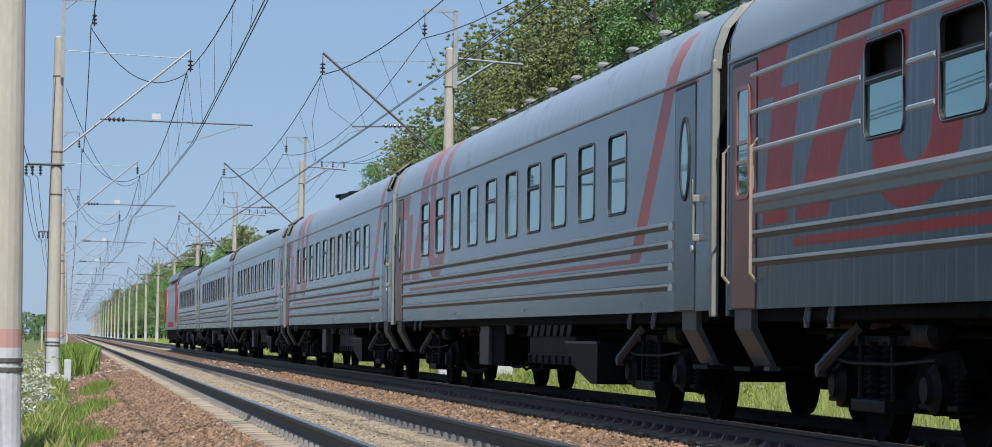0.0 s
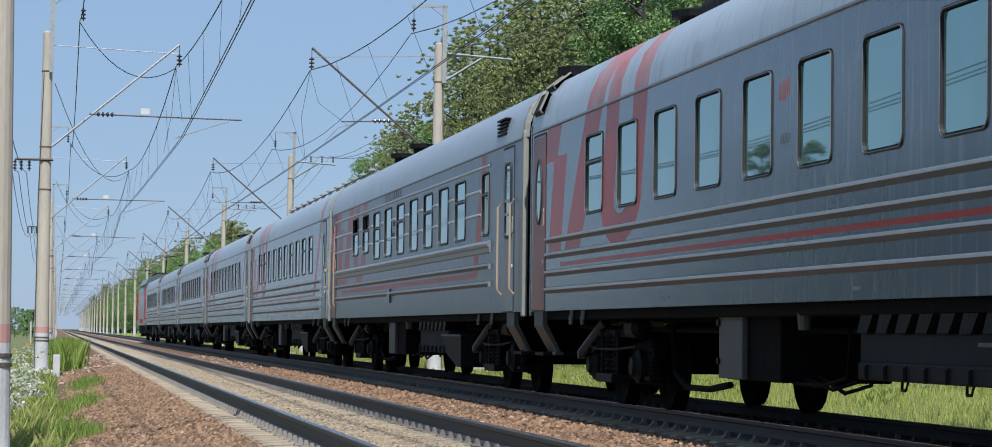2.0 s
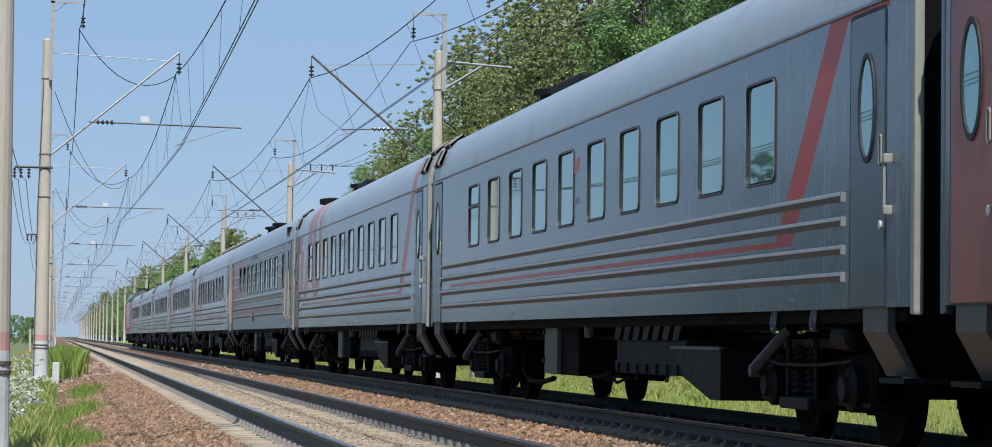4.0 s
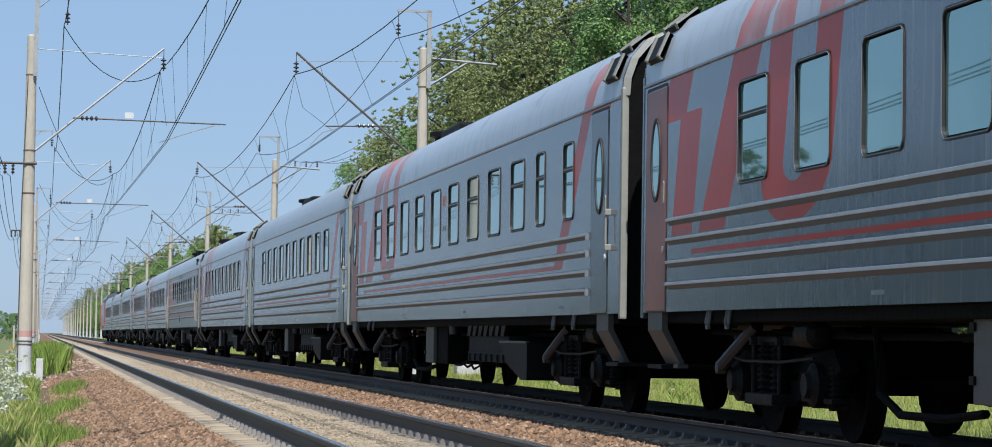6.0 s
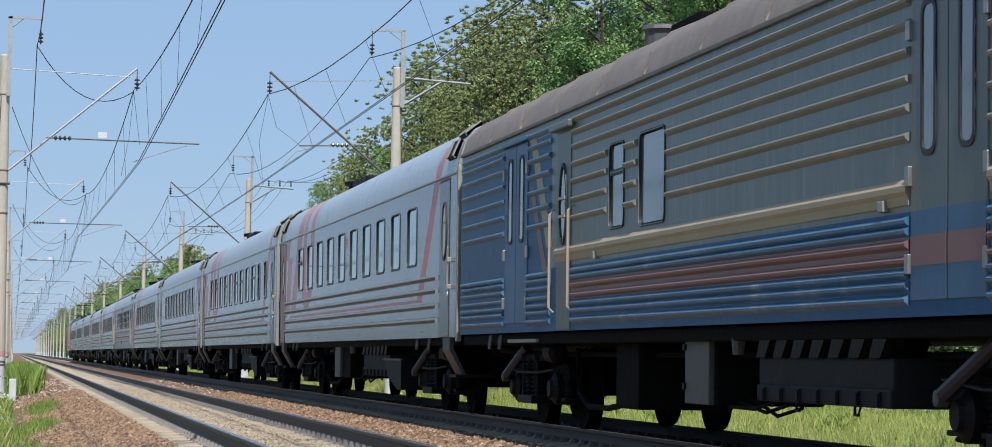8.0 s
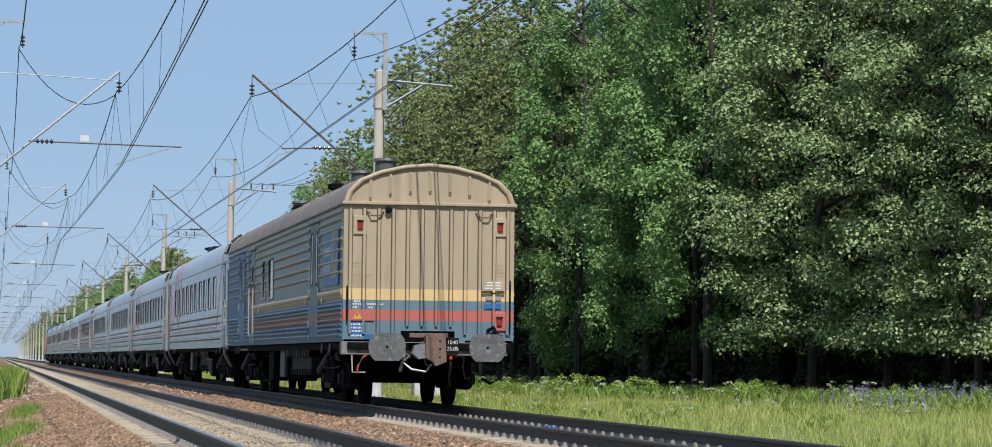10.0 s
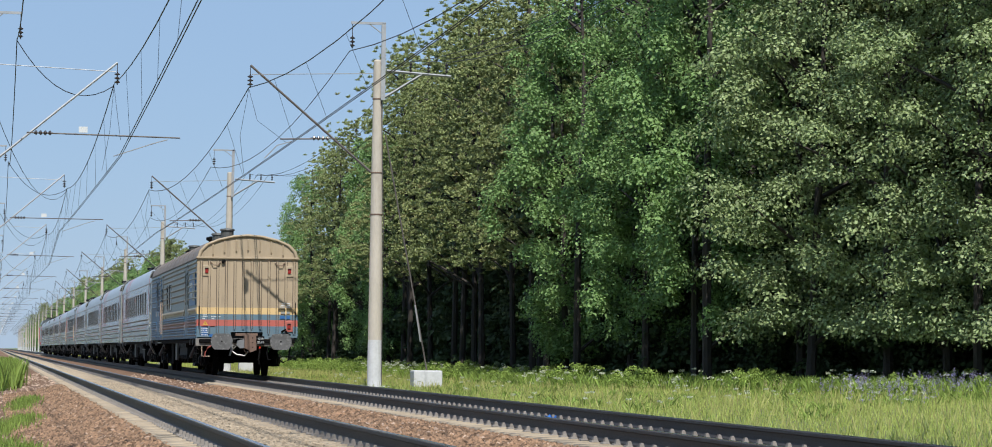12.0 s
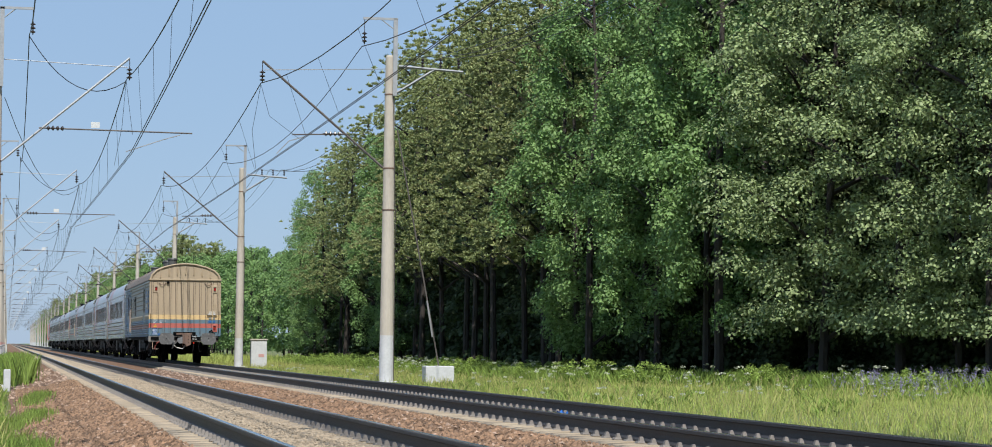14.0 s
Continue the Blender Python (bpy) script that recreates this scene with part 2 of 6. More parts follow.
M["blue_rag"] = mat("bright_blue_rag", (0.03, 0.16, 0.5), (0.03, 0.12, 0.4), 0.7, fine=20)
M["tan"] = mat("dry_reed_heads", (0.42, 0.33, 0.2), (0.33, 0.26, 0.16), 0.85, fine=10)


# ---- mesh helpers ----
def part(name, bm, material, parent=None, label="", smooth=False):
    """One bmesh as one mesh object, under a thing or a part."""
    me = bpy.data.meshes.new(name)
    bm.to_mesh(me)
    bm.free()
    me.materials.append(M[material])
    if smooth:
        me.shade_smooth()
    ob = new(name, me)
    ob.parent = parent
    return tagged(ob, label)


def raw(name, verts, faces, material, parent=None, label="", smooth=False):
    me = bpy.data.meshes.new(name)
    me.from_pydata(verts, [], faces)
    me.materials.append(M[material])
    if smooth:
        me.shade_smooth()
    ob = new(name, me)
    ob.parent = parent
    return tagged(ob, label)


def box(bm, x0, x1, y0, y1, z0, z1, bevel=0.0):
    vs = [bm.verts.new((x, y, z)) for x in (x0, x1) for y in (y0, y1) for z in (z0, z1)]
    fs = [bm.faces.new([vs[i] for i in f]) for f in ((0, 1, 3, 2), (4, 6, 7, 5), (0, 4, 5, 1), (2, 3, 7, 6), (0, 2, 6, 4), (1, 5, 7, 3))]
    if bevel:
        es = list({e for f in fs for e in f.edges})
        bmesh.ops.bevel(bm, geom=es, offset=bevel, segments=2, affect="EDGES", profile=0.6)


def boxed(x0, x1, y0, y1, z0, z1, bevel=0.0):
    bm = bmesh.new()
    box(bm, x0, x1, y0, y1, z0, z1, bevel)
    return bm


def tube(bm, pts, r, n=6, r2=None, cap=True):
    """A round bar along points, with radius r (to r2 at the end)."""
    pts = [Vector(p) for p in pts]
    rings = []
    for i, p in enumerate(pts):
        d = (pts[min(i + 1, len(pts) - 1)] - pts[max(i - 1, 0)]).normalized()
        a = d.cross(Vector((0, 0, 1)) if abs(d.z) < 0.9 else Vector((1, 0, 0))).normalized()
        b = d.cross(a)
        rr = r if r2 is None else r + (r2 - r) * i / (len(pts) - 1)
        rings.append([bm.verts.new(p + rr * (math.cos(2 * math.pi * k / n) * a + math.sin(2 * math.pi * k / n) * b)) for k in range(n)])
    for u, v in zip(rings, rings[1:]):
        for k in range(n):
            bm.faces.new((u[k], u[(k + 1) % n], v[(k + 1) % n], v[k]))
    if cap:
        bm.faces.new(rings[0])
        bm.faces.new(rings[-1][::-1])


def tubed(pts, r, n=6, r2=None):
    bm = bmesh.new()
    tube(bm, pts, r, n, r2)
    return bm


def lathe(bm, prof, m, n=16):
    """Turn (radius, height) pairs round the z axis of the pose m."""
    rings = [[bm.verts.new(m @ Vector((r * math.cos(2 * math.pi * k / n), r * math.sin(2 * math.pi * k / n), z))) for k in range(n)] for r, z in prof]
    for u, v in zip(rings, rings[1:]):
        for k in range(n):
            bm.faces.new((u[k], u[(k + 1) % n], v[(k + 1) % n], v[k]))
    bm.faces.new(rings[0][::-1])
    bm.faces.new(rings[-1])


def lathed(prof, m, n=16):
    bm = bmesh.new()
    lathe(bm, prof, m, n)
    return bm


def prism(bm, pts, axis, a, b):
    """A polygon pushed from a to b along an axis; pts are the two other coordinates in order."""
    def at(p, q):
        return {"x": (q, p[0], p[1]), "y": (p[0], q, p[1]), "z": (p[0], p[1], q)}[axis]
    u, v = ([bm.verts.new(at(p, q)) for p in pts] for q in (a, b))
    bm.faces.new(u)
    bm.faces.new(v[::-1])
    for k in range(len(pts)):
        bm.faces.new((u[k], v[k], v[(k + 1) % len(pts)], u[(k + 1) % len(pts)]))
    bmesh.ops.recalc_face_normals(bm, faces=bm.faces)


def prismed(pts, axis, a, b):
    bm = bmesh.new()
    prism(bm, pts, axis, a, b)
    return bm


def empty(name, label, category, group=""):
    ob = new(name)
    ob.empty_display_size = 0.5
    return tagged(ob, label, category, group)


# ---- ground ----
def sheet(name, prof, y_rows, material, wobble=0.0, seed=0):
    """A strip of ground: (x, z) pairs carried along the line."""
    rng = random.Random(seed)
    verts, faces = [], []
    for y in y_rows:
        for x, z in prof:
            verts.append((x + (rng.uniform(-wobble, wobble) if abs(x) < 50 else 0), y, z + rng.uniform(-wobble, wobble) * 0.25 if abs(x) < 50 else z))
    w = len(prof)
    for j in range(len(y_rows) - 1):
        for i in range(w - 1):
            a = j * w + i
            faces.append((a, a + 1, a + 1 + w, a + w))
    return raw(name, verts, faces, material, smooth=True)


def steps(a, b, first, grow):
    out, d = [a], first
    while out[-1] < b:
        out.append(out[-1] + d)
        d *= grow
    return out


Y_ROWS = [-300, -60] + steps(-20, 3500, 1.5, 1.03)
ground = sheet("ground", [(-3000, -0.6), (-60, -0.75), (-12, -0.8), (-4, -0.72), (-1.6, -0.60), (-0.4, -0.56), (0.2, -0.62), (0.8, -0.72), (5, -0.72), (9.7, -0.55), (10.3, -0.42), (11.0, -0.34), (12.2, -0.31), (15, -0.28), (20, -0.2), (26, -0.12), (34, -0.05), (60, 0), (3000, 0.2)], Y_ROWS, "soil", 0.05, 3)
tagged(ground, "flat grassy meadow soil beside the railway", "ground", kind="structure")
BED = [(-0.1, -0.66), (0.35, -0.50), (1.1, -0.40), (1.75, -0.235), (1.95, -0.26), (2.7, -0.29), (3.45, -0.29), (4.2, -0.26), (4.5, -0.235), (5.0, -0.32), (5.55, -0.32), (6.1, -0.235), (6.4, -0.26), (6.9, -0.29), (8.2, -0.29), (8.7, -0.26), (9.0, -0.235), (9.5, -0.36), (10.3, -0.66)]
bed = sheet("ballast_bed", BED, Y_ROWS, "ballast", 0.03, 5)
tagged(bed, "brown crushed stone ballast bed under both tracks", "ballast", kind="structure")


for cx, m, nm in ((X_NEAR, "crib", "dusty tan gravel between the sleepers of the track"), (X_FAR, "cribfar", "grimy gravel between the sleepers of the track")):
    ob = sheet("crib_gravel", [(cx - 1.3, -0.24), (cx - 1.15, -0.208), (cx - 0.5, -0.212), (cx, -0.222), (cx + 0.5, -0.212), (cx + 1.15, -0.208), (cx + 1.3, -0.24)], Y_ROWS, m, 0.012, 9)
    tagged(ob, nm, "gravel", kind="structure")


def bed_z(x):
    return float(np.interp(x, [p[0] for p in BED], [p[1] for p in BED]))


GROUND_X = [-12, -4, -1.6, -0.4, 0.0, 0.35, 1.1, 9.5, 10.3, 11.0, 12.2, 15, 20, 26, 34, 60]
GROUND_Z = [-0.8, -0.72, -0.60, -0.56, -0.60, -0.51, -0.41, -0.36, -0.42, -0.34, -0.31, -0.28, -0.2, -0.12, -0.1, 0]


def ground_z(x):
    return float(np.interp(x, GROUND_X, GROUND_Z))


def stones(name, x0, x1, y0, y1, count, seed, smin=0.018, smax=0.042, material="stone", base_z=None, label="loose brown crushed stones of the ballast"):
    """Loose broken stones lying on the bed, denser towards y0."""
    rng = random.Random(seed)
    verts, faces = [], []
    for _ in range(count):
        x, y = rng.uniform(x0, x1), y0 + (y1 - y0) * rng.random() ** 1.6
        s = rng.uniform(smin, smax) * (1 + 0.5 * (y - y0) / (y1 - y0))
        z = (bed_z(x) if base_z is None else base_z) + s * 0.25
        a = rng.uniform(0, 6.28)
        base = len(verts)
        for k in range(4):
            t = a + k * 1.57 + rng.uniform(-0.35, 0.35)
            verts.append((x + s * math.cos(t) * rng.uniform(0.7, 1.2), y + s * math.sin(t) * rng.uniform(0.7, 1.2), z + s * rng.uniform(-0.25, 0.3)))
        verts.append((x + rng.uniform(-0.4, 0.4) * s, y + rng.uniform(-0.4, 0.4) * s, z + s * rng.uniform(0.5, 0.95)))
        faces += [(base + k, base + (k + 1) % 4, base + 4) for k in range(4)]
    ob = raw(name, verts, faces, material)
    return tagged(ob, label, "gravel", kind="stuff")


stones("ballast_stone", 0.25, 2.0, 19, 75, 30000, 1)
stones("ballast_stone", 4.3, 6.3, 17, 75, 26000, 2)
stones("ballast_stone", 8.7, 10.0, 24, 70, 7000, 4)
stones("ballast_stone", 0.0, 2.0, 20, 110, 1500, 6, 0.022, 0.045, "stonepale", None, "pale pinkish stones scattered over the ballast")
stones("ballast_stone", 4.4, 6.2, 18, 110, 1300, 7, 0.022, 0.045, "stonepale", None, "pale pinkish stones scattered over the ballast")
stones("crib_stone", X_NEAR - 0.72, X_NEAR + 0.72, 17, 80, 13000, 8, 0.012, 0.026, "cribstone", -0.216, "dusty tan gravel filling the track between its rails")
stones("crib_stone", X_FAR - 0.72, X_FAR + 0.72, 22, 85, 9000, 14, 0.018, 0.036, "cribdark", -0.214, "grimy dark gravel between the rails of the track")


# ---- tracks ----
def rail_profile(cx):
    """Heavy flat-bottomed rail, 0.18 m high, its head top at z = 0."""
    half = [(0.0, 0.0), (0.030, -0.001), (0.036, -0.010), (0.037, -0.038), (0.012, -0.052), (0.009, -0.095), (0.012, -0.140), (0.070, -0.166), (0.075, -0.180)]
    return [(cx + x, z) for x, z in half] + [(cx - x, z) for x, z in half[:0:-1]]


def sleeper_mesh():
    """A prestressed sleeper: tapered bar with raised rail seats and a lower middle."""
    bm = bmesh.new()
    secs = [(-1.22, -0.235, 0.13), (-1.18, -0.205, 0.13), (-0.95, -0.192, 0.135), (-0.62, -0.192, 0.135), (-0.4, -0.212, 0.11), (0.4, -0.212, 0.11), (0.62, -0.192, 0.135), (0.95, -0.192, 0.135), (1.18, -0.205, 0.13), (1.22, -0.235, 0.13)]
    rings = [[bm.verts.new((x, s * w, z)) for s, w, z in ((-1, h + 0.025, -0.34), (-1, h, t - 0.012), (-0.85, h, t), (0.85, h, t), (1, h, t - 0.012), (1, h + 0.025, -0.34))] for x, t, h in secs]
    for u, v in zip(rings, rings[1:]):
        for k in range(5):
            bm.faces.new((u[k], u[k + 1], v[k + 1], v[k]))
    bm.faces.new(rings[0])
    bm.faces.new(rings[-1][::-1])
    me = bpy.data.meshes.new("sleeper")
    bm.to_mesh(me)
    bm.free()
    me.materials.append(M["sleeper"])
    return me


def clip_pieces(verts, faces, x, y):
    """One bolted rail fastening: a plate and a hump on either side of the rail foot."""
    for s in (-1, 1):
        for (x0, x1, h0, h1, w) in ((0.078, 0.17, -0.192, -0.172, 0.075), (0.085, 0.14, -0.172, -0.125, 0.042)):
            b = len(verts)
            xa, xb = sorted((x + s * x0, x + s * x1))
            for px in (xa, xb):
                for py in (y - w, y + w):
                    verts.append((px, py, h0))
                    inx, iny = (0.014 if px == xa else -0.014), (0.014 if py < y else -0.014)
                    verts.append((px + inx, py + iny, h1))
            faces += [(b, b + 1, b + 3, b + 2), (b + 4, b + 6, b + 7, b + 5), (b, b + 4, b + 5, b + 1), (b + 2, b + 3, b + 7, b + 6), (b + 1, b + 5, b + 7, b + 3)]


SLEEPER = sleeper_mesh()
STEP = 0.545


def track(name, cx, label, seed):
    root = empty(name, label, "railway track")
    root["kind"] = "structure"
    for s in (-1, 1):
        bm = bmesh.new()
        pts = rail_profile(cx + s * 0.797)
        ys = [-40] + steps(0, 1800, 30, 1.1)
        rings = [[bm.verts.new((x, y, z)) for x, z in pts] for y in ys]
        n = len(pts)
        for u, v in zip(rings, rings[1:]):
            for k in range(n):
                bm.faces.new((u[k], v[k], v[(k + 1) % n], u[(k + 1) % n]))
        rail = part("rail", bm, "railside", root, "dark oily steel rail with a polished head")
        top = boxed(cx + s * 0.797 - 0.029, cx + s * 0.797 + 0.029, -40, 1800, -0.006, 0.003)
        part("rail_head", top, "railtop", rail, "polished running surface")
    rng = random.Random(seed)
    verts, faces = [], []
    y = 16.0
    for i in range(150):
        ob = new("sleeper", SLEEPER)
        ob.parent = root
        ob.matrix_basis = pose(cx + rng.uniform(-0.02, 0.02), y, rng.uniform(-0.006, 0.006), 0, 0, rng.uniform(-0.6, 0.6))
        for s in (-1, 1):
            clip_pieces(verts, faces, cx + s * 0.797, y)
        y += STEP
    clips = raw("rail_fastening", verts, faces, "clip", root, "grimy bolted rail clips along both rails")
    clips["kind"] = "stuff"
    verts, faces = [], []
    co = [tuple(v.co) for v in SLEEPER.vertices]
    fs = [tuple(p.vertices) for p in SLEEPER.polygons]
    cv, cf = [], []
    while y < 420:
        b = len(verts)
        verts += [(x + cx, yy + y, z) for x, yy, z in co]
        faces += [tuple(b + k for k in f) for f in fs]
        if y < 190:
            for s in (-1, 1):
                clip_pieces(cv, cf, cx + s * 0.797, y)
        y += STEP
    raw("far_sleepers", verts, faces, "sleeper", root)["kind"] = "stuff"
    raw("far_fastening", cv, cf, "clip", root)["kind"] = "stuff"
    return root


track("track_near", X_NEAR, "railway track on dusty concrete sleepers with steel rails", 11)
track("track_far", X_FAR, "railway track on grimy concrete sleepers under the train", 12)
rag = raw("rag", *(lambda r: ([(X_FAR - 0.05 + r.uniform(-0.08, 0.08), 35.6 + r.uniform(-0.22, 0.22), -0.19 + abs(r.gauss(0, 0.06))) for _ in range(40)], [tuple(r.sample(range(40), 3)) for _ in range(60)]))(random.Random(5)), "blue_rag")
tagged(rag, "crumpled bright blue rag lying between the rails", "rag")

# ---- masts and overhead line ----
SPAN, MAST_Y0 = 57.0, 29.0
OVERHEAD = 0.887
GAUGED = pose(0, 0, H_EYE * (1 - OVERHEAD)) @ Matrix.Diagonal((OVERHEAD, OVERHEAD, OVERHEAD, 1))
X_LEFT, X_RIGHT = -0.55, 12.2


def insulator(bm, top, bottom, r=0.09, sheds=4):
    a, b = Vector(top), Vector(bottom)
    d = b - a
    tube(bm, [a, b], 0.02, 5)
    turn = d.to_track_quat("Z", "Y").to_matrix().to_4x4()
    for k in range(sheds):
        p = a + d * ((k + 0.7) / (sheds + 0.4))
        h = d.length / (sheds + 1)
        lathe(bm, [(0.03, -h * 0.45), (r, -h * 0.1), (r * 0.95, h * 0.12), (0.03, h * 0.3)], Matrix.Translation(p) @ turn, 8)


def mast(side, lower, name="catenary_mast"):
    """A tapered concrete mast with a raking bracket, a registration arm, a top bracket and crossarms. side: +1 reaches to +X."""
    root = empty(name, "tapered grey concrete catenary mast with steel brackets, whitewashed foot", "catenary mast", "catenary masts along the line")
    z0, top = lower, 10.3
    def r(z):
        return 0.245 - 0.0085 * (z - z0)
    part("footing", boxed(-0.45, 0.45, -0.45, 0.45, z0 - 0.5, z0 + 0.10, 0.04), "mastwhite", root, "whitewashed concrete footing")
    band = 0.66 if side > 0 else 0.95
    part("shaft", lathed([(r(band + 0.2), band + 0.2), (r(4), 4.0), (r(7), 7.0), (r(top), top), (r(top) * 0.8, top + 0.05)], pose(0, 0, 0), 20), "concrete", root, smooth=False)
    part("painted_foot", lathed([(r(z0 - 0.2), z0 - 0.2), (r(band), band)], pose(0, 0, 0), 20), "mastwhite", root, "whitewashed band")
    part("painted_ring", lathed([(r(band), band), (r(band + 0.2), band + 0.2)], pose(0, 0, 0), 20), "mastpink" if side > 0 else "mastwhite", root, "faded painted band")
    for z in ((0.42, 0.52, 5.25, 6.62, 9.05) if side > 0 else (5.25, 6.62, 9.05)):
        part("clamp_ring", lathed([(r(z) + 0.004, z - 0.02), (r(z) + 0.014, z - 0.015), (r(z) + 0.014, z + 0.025), (r(z) + 0.004, z + 0.03)], pose(0, 0, 0), 16), "rust" if z > 5 else "galvdark", root)
    s = side
    br = part("bracket", tubed([(s * 0.2, 0.02, 6.65), (s * 4.2, 0.02, 10.05)], 0.042, 6), "galv" if s > 0 else "galvdark", root, "raking steel bracket tube")
    part("stay_rod", tubed([(s * 0.15, 0, 9.9), (s * 4.15, 0, 9.75)], 0.014, 5), "galv", br)
    bm = bmesh.new()
    tube(bm, [(s * 4.2, 0.02, 10.0), (s * 4.2, 0.02, 9.72)], 0.012, 5)
    insulator(bm, (s * 4.2, 0.02, 9.76), (s * 4.2, 0.02, 9.33), 0.095, 3)
    part("insulator", bm, "insul", br, "brown suspension insulator")
    bm = bmesh.new()
    insulator(bm, (s * 1.55, 0.0, 7.72), (s * 2.2, 0.0, 7.72), 0.08)
    reach = 6.25 if s > 0 else 3.2
    arm = part("registration_arm", tubed([(s * 1.35, 0, 7.72), (s * reach, 0, 7.66)], 0.026, 6), "galvdark", root, "horizontal registration arm")
    part("insulator", bm, "insul", arm)
    part("steady_arm", tubed([(s * (reach - 0.4), 0, 7.6), (s * (reach - 0.9 if s > 0 else reach + 0.1), 0, 7.45), (s * (4.12 if s > 0 else 3.7), 0, 7.02)], 0.018, 5), "galv", arm)
    if s > 0:
        part("number_plate", boxed(min(s * 3.0, s * 3.28), max(s * 3.0, s * 3.28), -0.02, -0.005, 7.76, 7.95), "white", arm, "small blank white plate")
    post = part("top_post", boxed(0.06, 0.20, -0.30, -0.22, 9.0, 11.55), "galv", root, "steel channel post above the mast")
    part("top_arm", boxed(-0.95, 0.2, -0.30, -0.24, 11.48, 11.56) if s < 0 else boxed(0.06, 1.15, -0.30, -0.24, 11.48, 11.56), "galv", post)
    part("top_arm_brace", tubed([(0.13, -0.27, 11.15), ((0.55 if s > 0 else -0.35), -0.27, 11.5)], 0.02, 5), "galv", post)
    bm = bmesh.new()
    xi = 1.1 if s > 0 else -0.9
    tube(bm, [(xi, -0.27, 11.48), (xi, -0.27, 11.08)], 0.012, 5)
    insulator(bm, (xi, -0.27, 11.1), (xi, -0.27, 10.68), 0.085, 3)
    part("insulator", bm, "insul", post)
    if s < 0:
        arm = part("crossarm", tubed([(0.25, -0.2, 9.98), (2.4, -0.2, 9.85)], 0.045, 4), "galv", root, "steel crossarm for the feeder wires")
        part("crossarm_brace", tubed([(0.2, -0.2, 9.1), (1.45, -0.2, 9.9)], 0.045, 4), "galv", arm)
        xs = (1.05, 1.65, 2.25)
    else:
        arm = part("crossarm", tubed([(-0.95, -0.2, 6.2), (0.25, -0.2, 6.2)], 0.04, 4), "galvdark", root, "short steel crossarm for the feeder wires")
        xs = (-0.95, -0.75, -0.5)
    for x in xs:
        bm = bmesh.new()
        z = 9.95 if s < 0 else 6.18
        insulator(bm, (x, -0.2, z), (x, -0.2, z + (0.35 if s < 0 else -0.35)), 0.06, 3)
        part("insulator", bm, "insul", arm)
    part("earth_wire", tubed([(s * -0.2, -0.24, z0), (s * -0.2, -0.22, 5), (s * -0.1, -0.2, 9.0)], 0.012, 4), "galvdark", root)
    return root


proto_l, proto_r = mast(1, -0.62), mast(-1, -0.45)
proto_l.matrix_basis = GAUGED @ pose(X_LEFT - 0.17, MAST_Y0, 0)
proto_r.matrix_basis = GAUGED @ pose(X_RIGHT, MAST_Y0, 0)
rng = random.Random(4)
for k in range(-1, 26):
    if k == 0:
        continue
    for proto, x in ((proto_l, X_LEFT), (proto_r, X_RIGHT)):
        lean = rng.uniform(-0.5, 0.5)
        if k == 1:
            lean = 0.25
        m = GAUGED @ pose(x + rng.uniform(-0.1, 0.1), MAST_Y0 + SPAN * k, 0, rng.uniform(-0.3, 0.3), lean, 0)
        copy_thing(proto, m).matrix_basis = m

guy = empty("guy_stay", "steel guy rod running from the mast to a concrete anchor", "guy wire")
part("rod", tubed([(X_RIGHT + 0.3, 86.0, 7.9), (X_RIGHT + 1.55, 86.0, 1.2), (X_RIGHT + 1.75, 86.0, 0.1)], 0.026, 6), "galvdark", guy)
part("tensioner", tubed([(X_RIGHT + 1.33, 85.96, 2.3), (X_RIGHT + 1.52, 85.96, 1.1)], 0.03, 6), "galv", guy)
guy.matrix_basis = GAUGED
block = part("concrete_block", boxed(X_RIGHT + 1.25, X_RIGHT + 2.2, 85.6, 86.4, -0.7, 0.16, 0.04), "mastwhite")
tagged(block, "whitewashed concrete anchor block standing in the grass", "concrete block")
block.matrix_basis = GAUGED
cabinet = empty("trackside_cabinet", "small whitewashed concrete trackside cabinet in the grass", "trackside cabinet")
part("body", boxed(12.9, 13.75, 142.6, 143.2, -0.5, 1.05, 0.03), "mastwhite", cabinet)
part("cap", boxed(12.85, 13.8, 142.55, 143.25, 1.05, 1.12, 0.02), "concrete", cabinet)
part("panel", boxed(13.3, 13.6, 142.585, 142.6, 0.15, 0.32), "mastpink", cabinet, "faded reddish patch")
cabinet.matrix_basis = GAUGED
peg = tagged(part("marker_post", boxed(-0.1, 0.12, 83.9, 84.0, -0.7, 0.0, 0.03), "mastwhite"), "short whitewashed marker slab beside the mast", "marker post")
tag2 = tagged(part("marker_post", boxed(1.15, 1.25, 128, 128.06, -0.6, 0.15, 0.02), "mastwhite"), "small white marker post in the weeds", "marker post")
peg.matrix_basis = GAUGED


def wire(name, pts, r, label, parent=None):
    ob = part(name, tubed(pts, r, 4), "wire", parent, label)
    if parent is None:
        tagged(ob, label, "overhead wire")
        ob.matrix_basis = GAUGED
    return ob


def span_points(x, z, sag, k, n=10, zig=0.0):
    y0 = MAST_Y0 + SPAN * k
    out = []
    for i in range(n + 1):
        u = i / n
        xx = x + zig * ((1 - 2 * u) if k % 2 else (2 * u - 1))
        out.append((xx, y0 + SPAN * u, z - sag * 4 * u * (1 - u)))
    return out


def line(name, x, z, sag, r, label, zig=0.0, last=22):
    pts = []
    for k in range(-2, last):
        pts += span_points(x, z, sag, k, 10, zig)[:-1]
    return wire(name, pts, r, label)


